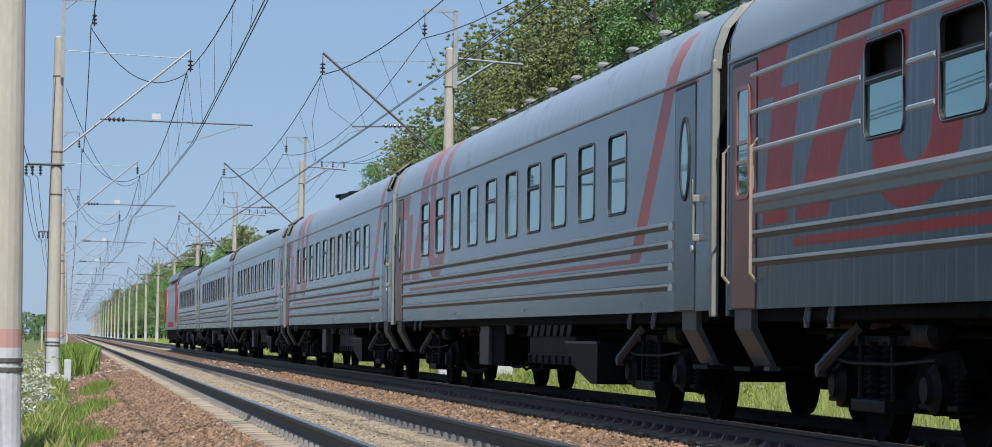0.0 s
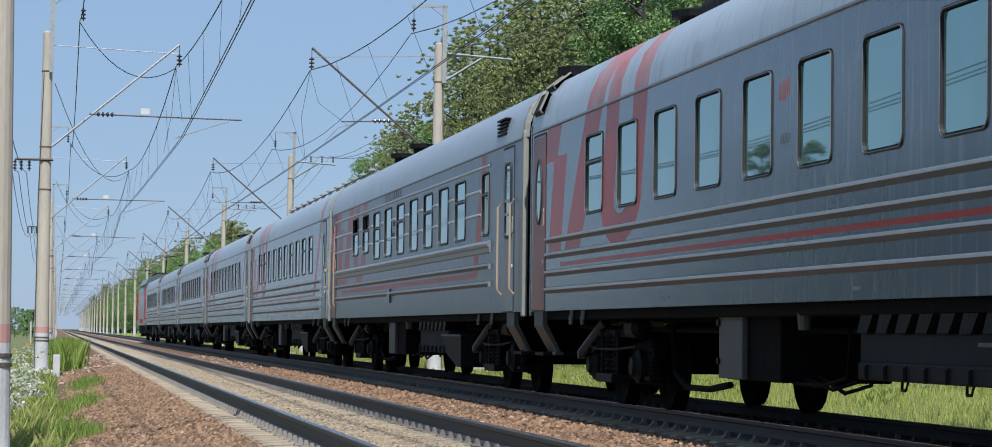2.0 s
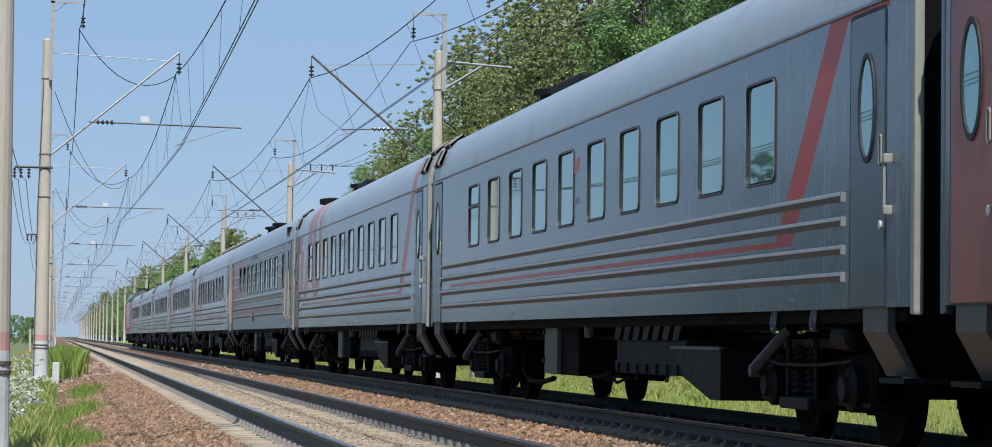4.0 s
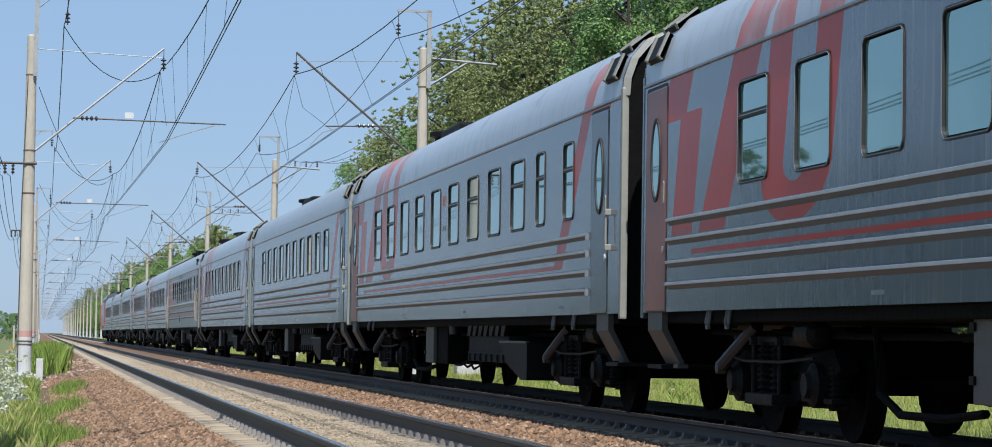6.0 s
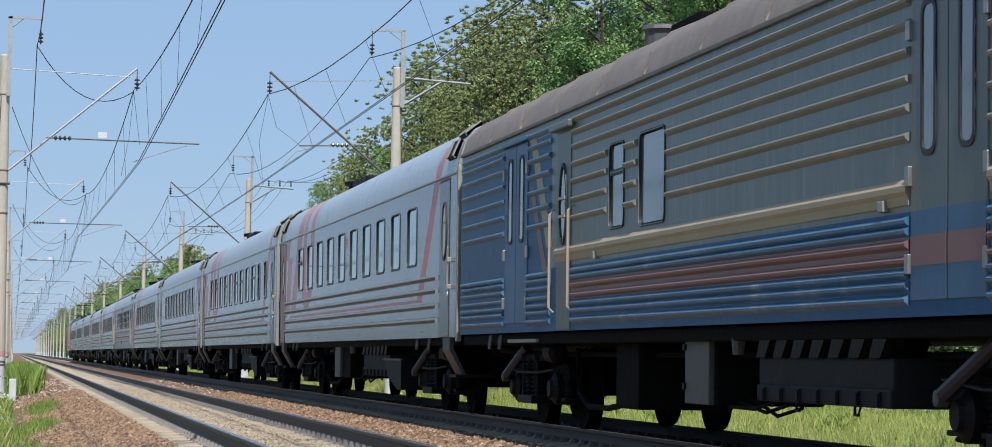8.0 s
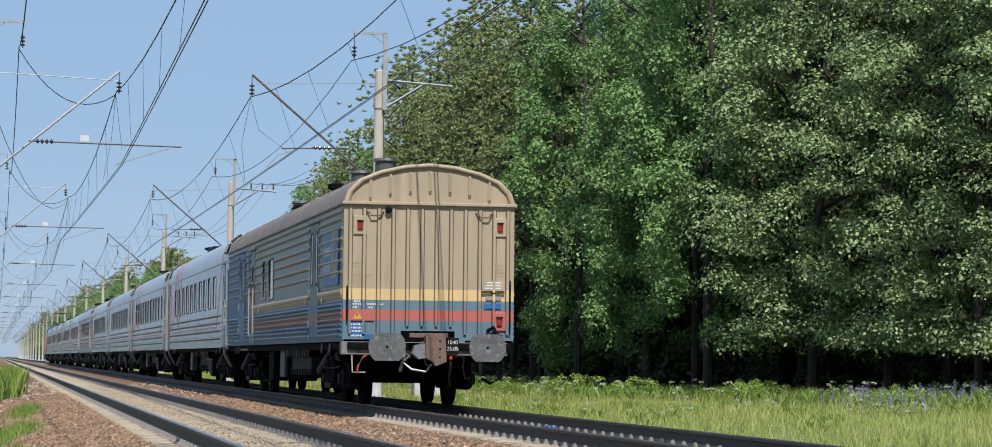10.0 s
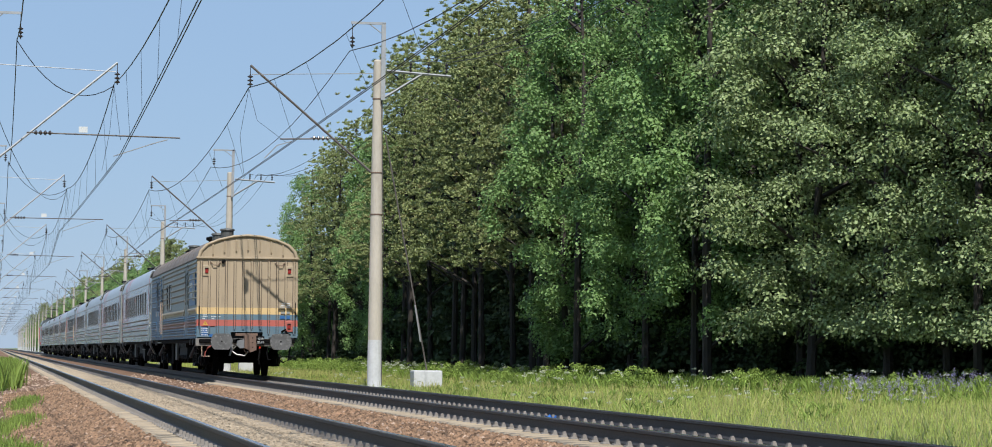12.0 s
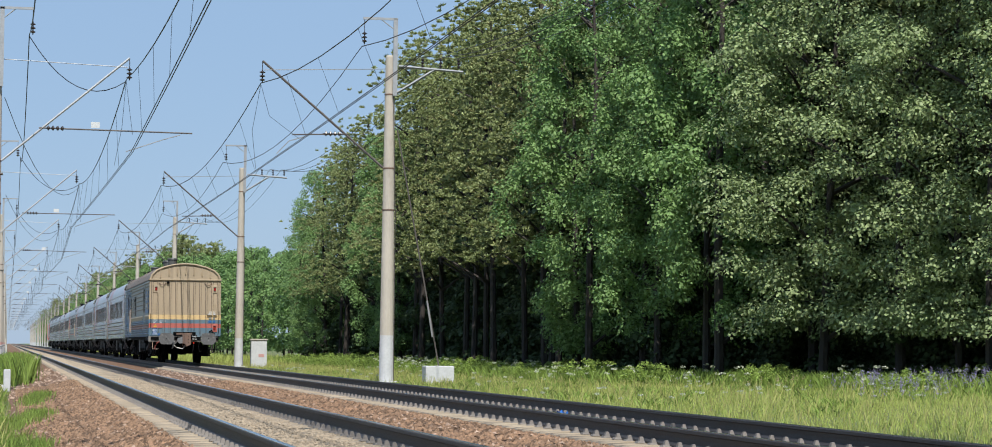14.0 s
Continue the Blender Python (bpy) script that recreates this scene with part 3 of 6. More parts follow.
for sgn, xm, xc, dip in ((1, X_LEFT + 4.2, 3.566, 0.85), (-1, X_RIGHT - 4.2, 8.5, 1.1)):
    messenger = line("messenger_wire", xm, 9.33, dip, 0.017, "dark sagging messenger wire above the track")
    for off in (-0.03, 0.03):
        line("contact_wire", xc + off, 7.0, 0.05, 0.013, "dark straight contact wire above the track", 0.3 if sgn > 0 else 0.12)
    for k in range(-1, 12):
        for i in range(1, 7):
            u = i / 7
            zm = 9.33 - dip * 4 * u * (1 - u)
            y = MAST_Y0 + SPAN * (k + u)
            zig = (0.3 if sgn > 0 else 0.12) * ((1 - 2 * u) if k % 2 else (2 * u - 1))
            part("dropper", tubed([(xm, y, zm), (xc + zig, y, 7.0)], 0.006, 3), "wire", messenger)
        for dy in (-1, 1):
            y = MAST_Y0 + SPAN * k
            part("bridle_wire", tubed([(xm, y, 9.3), (xm, y + dy * 3, 8.0), (xc, y + dy * 7, 7.0)], 0.008, 3), "wire", messenger)
    # sagging jumper between feeder and messenger at every second mast
    for k in (0, 1, 2, 3):
        y = MAST_Y0 + SPAN * k
        x0 = X_LEFT + 1.1 if sgn > 0 else X_RIGHT - 0.9
        if sgn > 0:
            pts = [(x0 + (xm - x0) * u, y + 0.3, 10.7 - 1.4 * u - 4 * 0.9 * u * (1 - u)) for u in [i / 10 for i in range(11)]]
            wire("jumper_wire", pts, 0.014, "slack jumper wire between feeder and messenger")
            if k == 0:
                continue
            pts = [(X_LEFT + 0.35 + (xm - X_LEFT - 0.35) * u, y + 0.4 + SPAN * u, 8.7 + 0.5 * u - 4 * 1.5 * u * (1 - u)) for u in [i / 10 for i in range(11)]]
            wire("jumper_wire", pts, 0.012, "slack jumper wire between mast and messenger")
line("feeder_wire", X_LEFT + 1.1, 10.72, 1.6, 0.016, "dark feeder wire along the mast tops")
line("feeder_wire", X_RIGHT - 0.9, 10.62, 1.2, 0.016, "dark feeder wire along the mast tops")
for dx in (1.05, 1.65, 2.25):
    line("power_wire", X_RIGHT + dx, 10.3, 1.3, 0.011, "thin power wire on the crossarm insulators")
for dx in (-0.95, -0.75, -0.5):
    line("power_wire", X_LEFT + dx, 5.8, 0.8, 0.011, "thin power wire below the short crossarm")


# ---- trees ----
def quads(cent, u, v):
    """Diamond leaves from arrays of centres and half axes."""
    n = len(cent)
    verts = np.empty((n, 4, 3))
    verts[:, 0], verts[:, 1], verts[:, 2], verts[:, 3] = cent - u, cent - v, cent + u, cent + v
    return verts.reshape(-1, 3)


def leafy(name, verts, material):
    me = bpy.data.meshes.new(name)
    n = len(verts)
    me.vertices.add(n)
    me.vertices.foreach_set("co", verts.astype(np.float32).ravel())
    me.loops.add(n)
    me.loops.foreach_set("vertex_index", np.arange(n, dtype=np.int32))
    me.polygons.add(n // 4)
    me.polygons.foreach_set("loop_start", np.arange(0, n, 4, dtype=np.int32))
    me.update(calc_edges=True)
    me.validate()
    me.materials.append(M[material])
    return me


def unit(rs, n):
    d = rs.normal(size=(n, 3))
    return d / np.linalg.norm(d, axis=1, keepdims=True)


def broadleaf(seed, height, width, clumps, leaves, size, droop=0.0, base=0.11, foot=0.34):
    """Boughs round a stem, each a dome of leaves over an empty, shaded underside; narrow towards the foot. Returns leaf vertices and bough centres."""
    rs = np.random.RandomState(seed)
    cents, out = [], []
    while len(cents) < clumps:
        h = rs.uniform(base, 0.97)
        prof = max(1 - ((h - 0.48) / 0.56) ** 2, 0.05) ** 0.6 if h > 0.48 else foot + (1 - foot) * (h / 0.48)
        a, rr = rs.uniform(0, 6.283), rs.uniform(0.35, 1.0) ** 0.6
        rad = width * prof * rr * (1 + 0.24 * math.sin(3 * a + seed) + 0.18 * math.sin(9 * h + a * 2))
        cents.append((rad * math.cos(a), rad * math.sin(a), h * height))
    for c in cents:
        k = int(leaves * rs.uniform(0.6, 1.4))
        r = rs.uniform(0.28, 0.55) * width / 2.1
        away = np.array([c[0], c[1], 0.0])
        away /= np.linalg.norm(away) + 1e-6
        d = unit(rs, k)
        d[:, 2] = np.abs(d[:, 2]) - 0.25
        p = np.array(c) + (d * np.array([1.15, 1.15, 0.72]) + 0.25 * away) * r * rs.uniform(0.55, 1.12, (k, 1))
        side = np.hypot(d[:, 0], d[:, 1])
        p[:, 2] -= (droop * rs.uniform(0, 1, k) + 0.3 * r) * side
        nrm = d + 0.75 * unit(rs, k) + np.array([0, 0, 0.5])
        nrm /= np.linalg.norm(nrm, axis=1, keepdims=True)
        t = np.cross(nrm, unit(rs, k))
        t /= np.linalg.norm(t, axis=1, keepdims=True)
        b = np.cross(nrm, t)
        s = size * rs.uniform(0.6, 1.3, (k, 1))
        out.append(quads(p, t * s, b * s * 0.68))
    return np.concatenate(out), cents


def pine(seed, height, width, clumps, leaves, size, base=0.3):
    """Pine: layered branches, each a flat pad of rounded upturned needle tufts."""
    rs = np.random.RandomState(seed)
    cents, out = [], []
    for i in range(clumps):
        h = base + (1 - base) * (i + rs.uniform(0, 1)) / clumps
        a = rs.uniform(0, 6.283)
        reach = width * (1.08 - ((h - base) / (1 - base)) ** 1.7 * 0.9) * rs.uniform(0.3, 1.08)
        cents.append((reach * math.cos(a), reach * math.sin(a), h * height + 0.10 * reach))
    for c in cents:
        away = np.array([c[0], c[1], 0.0])
        away /= np.linalg.norm(away) + 1e-6
        r = rs.uniform(0.26, 0.5) * width / 2.1 + 0.08
        for _ in range(rs.randint(9, 15)):
            o = rs.normal(size=3) * np.array([r, r, r * 0.28])
            q = np.array(c) + o + away * 0.15
            q[2] += 0.10 - 0.25 * np.hypot(o[0], o[1]) * 0.6
            k = int(leaves * rs.uniform(0.7, 1.3))
            d = unit(rs, k)
            d[:, 2] = np.abs(d[:, 2]) * 0.9 + 0.05
            t = d + away * 0.35 + 0.2 * unit(rs, k)
            t /= np.linalg.norm(t, axis=1, keepdims=True)
            b = np.cross(t, unit(rs, k))
            b /= np.linalg.norm(b, axis=1, keepdims=True)
            s = size * rs.uniform(0.7, 1.3, (k, 1))
            out.append(quads(q + t * s * 0.9, t * s, b * s * 0.26))
    return np.concatenate(out), cents


def tree(kind, seed, height, width, clumps, leaves, size, label, shade_tone=False):
    if kind == "pine":
        vs, cents = pine(seed, height, width, clumps, leaves, size)
        material = "needle_shade" if shade_tone else "needle"
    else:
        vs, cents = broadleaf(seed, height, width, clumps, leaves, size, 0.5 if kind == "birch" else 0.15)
        material = "leaf_shade" if shade_tone else "leaf_birch" if kind == "birch" else "leaf_grey"
    root = empty(kind + "_tree", label, "tree", "trees along the wood's edge")
    ob = new("crown", leafy("crown", vs, material))
    ob.parent = root
    bm = bmesh.new()
    rng = random.Random(seed)
    lean = rng.uniform(-0.3, 0.3)
    tube(bm, [(0, 0, -0.4), (lean * 0.3, 0, height * 0.3), (lean, lean * 0.4, height * 0.65), (lean * 0.8, 0, height * 0.95)], 0.06 + height * 0.005, 7, 0.025)
    for c in rng.sample(cents, min(16, len(cents))):
        z = max(0.6, c[2] - 0.35 * math.hypot(c[0], c[1]) - 0.4)
        tube(bm, [(lean * z / height, 0, z), (c[0] * 0.55, c[1] * 0.55, (z + c[2]) * 0.5 + 0.1), c], 0.06, 4, 0.012, cap=False)
    part("trunk", bm, "bark", root, "brown trunk with spreading limbs")
    return root


NEAR = [tree("broadleaf", 21, 12.2, 2.5, 170, 190, 0.047, "broadleaf tree with grey-green leaves at the wood's edge"),
        tree("broadleaf", 22, 13.4, 2.3, 170, 190, 0.046, "tall narrow broadleaf tree with grey-green leaves"),
        tree("birch", 23, 13.2, 1.9, 110, 230, 0.052, "bright green birch with drooping foliage"),
        tree("birch", 24, 11.6, 1.7, 100, 230, 0.050, "slim bright green birch with drooping foliage"),
        tree("pine", 25, 13.4, 2.4, 86, 32, 0.074, "dark pine with tufted branches and brownish needles"),
        tree("pine", 26, 12.4, 2.2, 82, 32, 0.072, "dark pine with layered tufted branches")]
# True gives a tree the leaves or needles darkened for shade
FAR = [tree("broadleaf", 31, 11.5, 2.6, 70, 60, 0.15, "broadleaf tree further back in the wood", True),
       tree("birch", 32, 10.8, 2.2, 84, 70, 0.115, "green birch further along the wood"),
       tree("pine", 33, 12.2, 2.4, 60, 14, 0.15, "pine further along the wood, its needles darkened for shade", True),
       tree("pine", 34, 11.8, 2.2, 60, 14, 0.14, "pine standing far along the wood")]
rng = random.Random(77)


def kind_at(y):
    """Which tree stands at the wood's edge: broadleaf, a few pines, birches, pines, then birches again."""
    for end, kinds in ((65.5, (0, 1, 0)), (69.5, (4, 5, 0)), (85.0, (2, 3, 2)), (124, (4, 5, 4)), (136, (5, 4, 3)), (165, (2, 3, 5))):
        if y < end:
            return rng.choice(kinds)
    return rng.choice((2, 3))


used = set()


def plant(proto, x, y, s=1.0, zs=1.0):
    m = pose(x, y, ground_z(x), rng.uniform(-2, 2), rng.uniform(-2, 2), rng.uniform(0, 360))
    sc = s * rng.uniform(0.92, 1.08)
    if proto in used:
        ob = copy_thing(proto, m)
    else:
        used.add(proto)
        ob = proto
    ob.matrix_basis = m @ Matrix.Diagonal((sc, sc, sc * zs, 1))
    return ob


def edge_x(y):
    """The wood's edge: it draws back from the line towards the camera."""
    return 18.6 + 0.26 * max(0.0, 76 - y) - 0.004 * max(0.0, y - 76)


def crest(y):
    """The wood is lower further along the line."""
    return float(np.interp(y, [50, 95, 124, 134, 147, 165, 183, 221, 301, 486], [14.4, 13.4, 13.6, 12.7, 11.7, 8.8, 8.2, 9.6, 12.0, 13.2])) / 12.6


y = 54.0
while y < 172:
    plant(NEAR[kind_at(y)], edge_x(y) + rng.uniform(-0.8, 0.8), y, crest(y))
    y += rng.uniform(1.9, 2.6) if y < 76 else rng.uniform(2.4, 3.1) if y < 110 else rng.uniform(3.0, 4.2)
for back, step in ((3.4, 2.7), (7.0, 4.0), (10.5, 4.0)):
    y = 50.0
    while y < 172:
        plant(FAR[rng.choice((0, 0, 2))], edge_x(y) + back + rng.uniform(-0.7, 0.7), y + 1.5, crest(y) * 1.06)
        y += step * rng.uniform(0.85, 1.2)
# undergrowth closes the wood below its crowns, its leaves coloured dark for shade
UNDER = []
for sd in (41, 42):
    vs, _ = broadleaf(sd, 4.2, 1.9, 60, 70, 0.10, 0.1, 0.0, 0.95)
    ob = new("undergrowth_bush", leafy("undergrowth_bush", vs, "leaf_shade"))
    UNDER.append(tagged(ob, "leafy bush coloured dark for the shade of the wood", "bush", "undergrowth of the wood"))
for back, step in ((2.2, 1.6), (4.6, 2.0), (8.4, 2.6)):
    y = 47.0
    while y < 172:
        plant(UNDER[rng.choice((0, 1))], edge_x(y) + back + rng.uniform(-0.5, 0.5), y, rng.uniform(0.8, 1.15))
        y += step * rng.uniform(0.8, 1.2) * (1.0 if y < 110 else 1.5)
# unseen trees added beside the camera to shade the foot of the wood
y = 2.0
while y < 40:
    plant(FAR[rng.choice((0, 1, 2))], 26.5 + rng.uniform(-0.5, 2.0), y, 1.0)
    y += rng.uniform(2.6, 3.6)
y = 172.0
while y < 1100:
    far = min(1.0, (y - 150) / 300)
    plant(FAR[rng.choice((1, 1, 1, 3))], edge_x(y) + rng.uniform(-1.2, 2.2), y, crest(y) * 1.08)
    y += 2.6 + 4.5 * far
# the wood on the other side of the line, mostly seen mirrored in the coaches
y = 35.0
while y < 330:
    near = y < 125
    plant(FAR[rng.choice((0, 0, 2))], -20 + rng.uniform(-1.5, 1.5), y, rng.uniform(0.5, 0.92) if near else rng.uniform(0.25, 0.5))
    y += rng.uniform(2.0, 3.2) if near else rng.uniform(4.0, 7.0)
for k in range(16):
    plant(FAR[rng.choice((0, 1))], -3.2 - 0.75 * k + rng.uniform(-0.4, 0.4), 430 + rng.uniform(-15, 60), 0.42 + 0.1 * rng.random())


# ---- meadow ----
def blades(name, count, place, hmin, hmax, w, material, seed, label, category="grass", lean=0.45):
    """Upright tapering blades; place(rs, n) gives x and y arrays."""
    rs = np.random.RandomState(seed)
    x, y = place(rs, count)
    z = np.interp(x, GROUND_X, GROUND_Z)
    h = rs.uniform(hmin, hmax, count)
    a = rs.uniform(0, 6.283, count)
    l = rs.uniform(0, lean, count) * h
    b = rs.uniform(0, 6.283, count)
    ww = w * (0.6 + y / 70.0)
    c = np.stack([x, y, z], 1)
    side = np.stack([np.cos(a) * ww, np.sin(a) * ww, np.zeros(count)], 1)
    mid = c + np.stack([np.cos(b) * l * 0.4, np.sin(b) * l * 0.4, h * 0.6], 1)
    tip = c + np.stack([np.cos(b) * l, np.sin(b) * l, h], 1)
    v = np.stack([c - side * 0.6, c + side * 0.6, mid + side * 0.5, tip], 1).reshape(-1, 3)
    ob = new(name, leafy(name, v, material))
    return tagged(ob, label, category, kind="stuff")


def strip(x0, x1, y0, y1, power=1.6):
    def place(rs, n):
        y = y0 + (y1 - y0) * rs.uniform(0, 1, n) ** power
        return rs.uniform(x0, x1, n), y
    return place


def patches(spots):
    def place(rs, n):
        k = rs.randint(0, len(spots), n)
        s = np.array(spots)[k]
        return s[:, 0] + rs.normal(size=n) * s[:, 2], s[:, 1] + rs.normal(size=n) * s[:, 3]
    return place


def wedge(rs, n):
    y = 44 + 110 * rs.uniform(0, 1, n) ** 1.3
    far = np.array([edge_x(v) for v in y])
    return far - rs.uniform(-0.8, 3.6, n), y


def wide(rs, n):
    y = 24 + 120 * rs.uniform(0, 1, n) ** 1.5
    far = np.array([edge_x(v) for v in y]) - 1.5
    return 9.9 + (far - 9.9) * rs.uniform(0, 1, n), y


def verge(rs, n):
    """The strip left of the ballast, as far as the masts' row and a little beyond."""
    y = 28 + 110 * rs.uniform(0, 1, n) ** 1.5
    u = rs.uniform(0, 1, n) ** 0.8
    return -0.02 - u * (0.9 + 0.03 * y) + 0.12 * np.sin(y * 0.7), y


def herb_spots(count, seed):
    r = random.Random(seed)
    out = []
    for _ in range(count):
        y = 40 + 75 * r.random() ** 1.3
        far = edge_x(y) - 0.6
        out.append((far - (far - 10.6) * r.random() ** 2.0, y, r.uniform(0.12, 0.4), r.uniform(0.2, 0.7)))
    return out


blades("meadow_grass", 170000, wide, 0.05, 0.16, 0.0052, "grass", 41, "sunlit meadow grass beside the far track", "grass", 0.5)
blades("seed_grass", 16000, wide, 0.16, 0.34, 0.004, "drygrass", 46, "yellowish seeding grass stalks in the meadow", "grass", 0.4)
blades("meadow_herbs", 26000, patches(herb_spots(260, 5)), 0.06, 0.24, 0.012, "weed", 47, "broad-leaved green herbs in the meadow", "weeds", 1.1)
blades("meadow_clover", 45000, wide, 0.03, 0.09, 0.014, "weed", 48, "low clover and broad leaves in the meadow", "grass", 1.2)
blades("tall_weeds", 42000, wedge, 0.10, 0.5, 0.011, "weed", 42, "leafy weeds along the wood's edge", "weeds", 0.7)
blades("meadow_grass", 14000, strip(9.9, 18.5, 140, 500), 0.2, 0.5, 0.012, "grass", 43, "far meadow grass along the line")
blades("verge_grass", 42000, verge, 0.06, 0.24, 0.007, "weed", 44, "tall grass and weeds round the masts", "grass", 0.8)
blades("verge_grass", 9000, verge, 0.12, 0.36, 0.006, "drygrass", 45, "yellowish grass stalks round the masts", "grass", 0.6)


def umbels(name, spots, stalks, hmin, hmax, size, material, seed, label, tall=1.0):
    """Flower heads on stalks: rounded clusters of tiny petals, flat for umbels, tall for spikes."""
    rs = np.random.RandomState(seed)
    out = []
    for sx, sy, rx, ry in spots:
        for _ in range(stalks):
            x, y = sx + rs.normal() * rx, sy + rs.normal() * ry
            z = ground_z(x) + rs.uniform(hmin, hmax)
            k = 22
            d = unit(rs, k) * np.array([size, size, size * 0.35 * tall])
            p = np.array([x, y, z]) + d
            t = unit(rs, k) * size * 0.3
            b = np.cross(t, unit(rs, k))
            b *= size * 0.25 / (np.linalg.norm(b, axis=1, keepdims=True) + 1e-6)
            out.append(quads(p, t, b))
    return tagged(new(name, leafy(name, np.concatenate(out), material)), label, "wild flowers", kind="stuff")


rs0 = random.Random(15)
edge = [(edge_x(y) - rs0.uniform(1.0, 3.0), y, 0.5, 1.0) for y in range(48, 120, 3)]
umbels("umbel_flowers", edge, 14, 0.2, 0.6, 0.07, "bloom_white", 61, "white umbel flowers among weeds at the wood's edge")
umbels("lupins", [(20.0, 52, 0.4, 0.5), (21.2, 53.5, 0.4, 0.4), (15.6, 46, 0.5, 0.6), (18.6, 51, 0.5, 0.7), (17.4, 49, 0.5, 0.6), (18.9, 55, 0.5, 0.6), (17.6, 53, 0.4, 0.5), (21.4, 58, 0.5, 0.5), (22.0, 57, 0.3, 0.3)], 22, 0.25, 0.6, 0.035, "bloom_violet", 62, "violet lupin spikes in the meadow", 7.0)
umbels("umbel_flowers", herb_spots(90, 9), 4, 0.15, 0.35, 0.05, "bloom_white", 66, "small white flower heads scattered in the meadow")
umbels("reed_heads", [(17.2, 57.5, 0.35, 0.3)], 12, 0.25, 0.45, 0.03, "tan", 63, "dry tan reed heads in the meadow", 7.0)
umbels("umbel_flowers", [(-0.45, 34, 0.2, 0.8), (-0.6, 36, 0.2, 1.0), (-0.9, 40, 0.25, 1.5), (-0.8, 46, 0.3, 2), (-0.7, 52, 0.25, 2), (-1.2, 62, 0.5, 4), (-0.9, 75, 0.4, 4), (-1.4, 95, 0.5, 6)], 16, 0.35, 0.8, 0.09, "bloom_white", 64, "white umbel flowers round the masts")
umbels("yellow_flowers", [(-1.0, 120, 0.4, 2)], 14, 0.5, 0.8, 0.1, "yellow", 65, "yellow flowers behind the mast")
blades("verge_tufts", 5000, patches([(0.55, 58, 0.16, 2.2), (0.75, 62, 0.14, 1.6), (0.2, 44, 0.2, 1.5), (0.5, 47, 0.15, 1.0), (0.1, 36, 0.15, 1.2), (0.35, 33, 0.10, 0.5)]), 0.06, 0.20, 0.007, "weed", 71, "fresh grass tufts growing in the ballast edge")
blades("verge_bush", 9000, patches([(0.2, 95, 0.28, 4), (0.1, 104, 0.25, 4), (0.35, 90, 0.22, 2.5), (0.1, 120, 0.3, 8)]), 0.4, 1.0, 0.014, "weed", 72, "dark green bushy weeds beside the mast", "weeds")
def shrub(seed):
    vs, _ = broadleaf(seed, 0.8, 0.7, 40, 46, 0.034, 0.03, 0.02, 0.9)
    ob = new("shrub", leafy("shrub", vs, "weed"))
    return tagged(ob, "low leafy green shrub in front of the wood", "shrub", "shrubs at the wood's edge")


SHRUBS = [shrub(81), shrub(82), shrub(83)]
rs1 = random.Random(21)
yy = 47.0
first = list(SHRUBS)
while yy < 150:
    m = pose(edge_x(yy) - (0.2 + 3.6 * rs1.random() ** 1.6), yy, -0.3, 0, 0, rs1.uniform(0, 360))
    sc = rs1.uniform(0.4, 1.0)
    ob = first.pop() if first else copy_thing(rs1.choice(SHRUBS), m)
    ob.matrix_basis = m @ Matrix.Diagonal((sc, sc, sc * rs1.uniform(0.7, 1.1), 1))
    yy += rs1.uniform(0.3, 1.0)
post0 = tagged(part("fence_post", boxed(-0.07, 0.07, -0.07, 0.07, -0.9, 1.3, 0.01), "concrete"), "slim grey concrete fence post in the far meadow", "fence post", "fence posts")
post0.matrix_basis = pose(-2.2, 230, 0)
for k in range(1, 9):
    copy_thing(post0, pose(-2.2 + 0.25 * k, 230 + 14 * k, 0))


# ---- train ----
SIDE = 1.53
ROOF = [(1.53, 3.41), (1.515, 3.60), (1.44, 3.82), (1.27, 4.02), (0.90, 4.19), (0.45, 4.29), (0.0, 4.32)]
ROOF = ROOF + [(-x, z) for x, z in ROOF[-2::-1]]


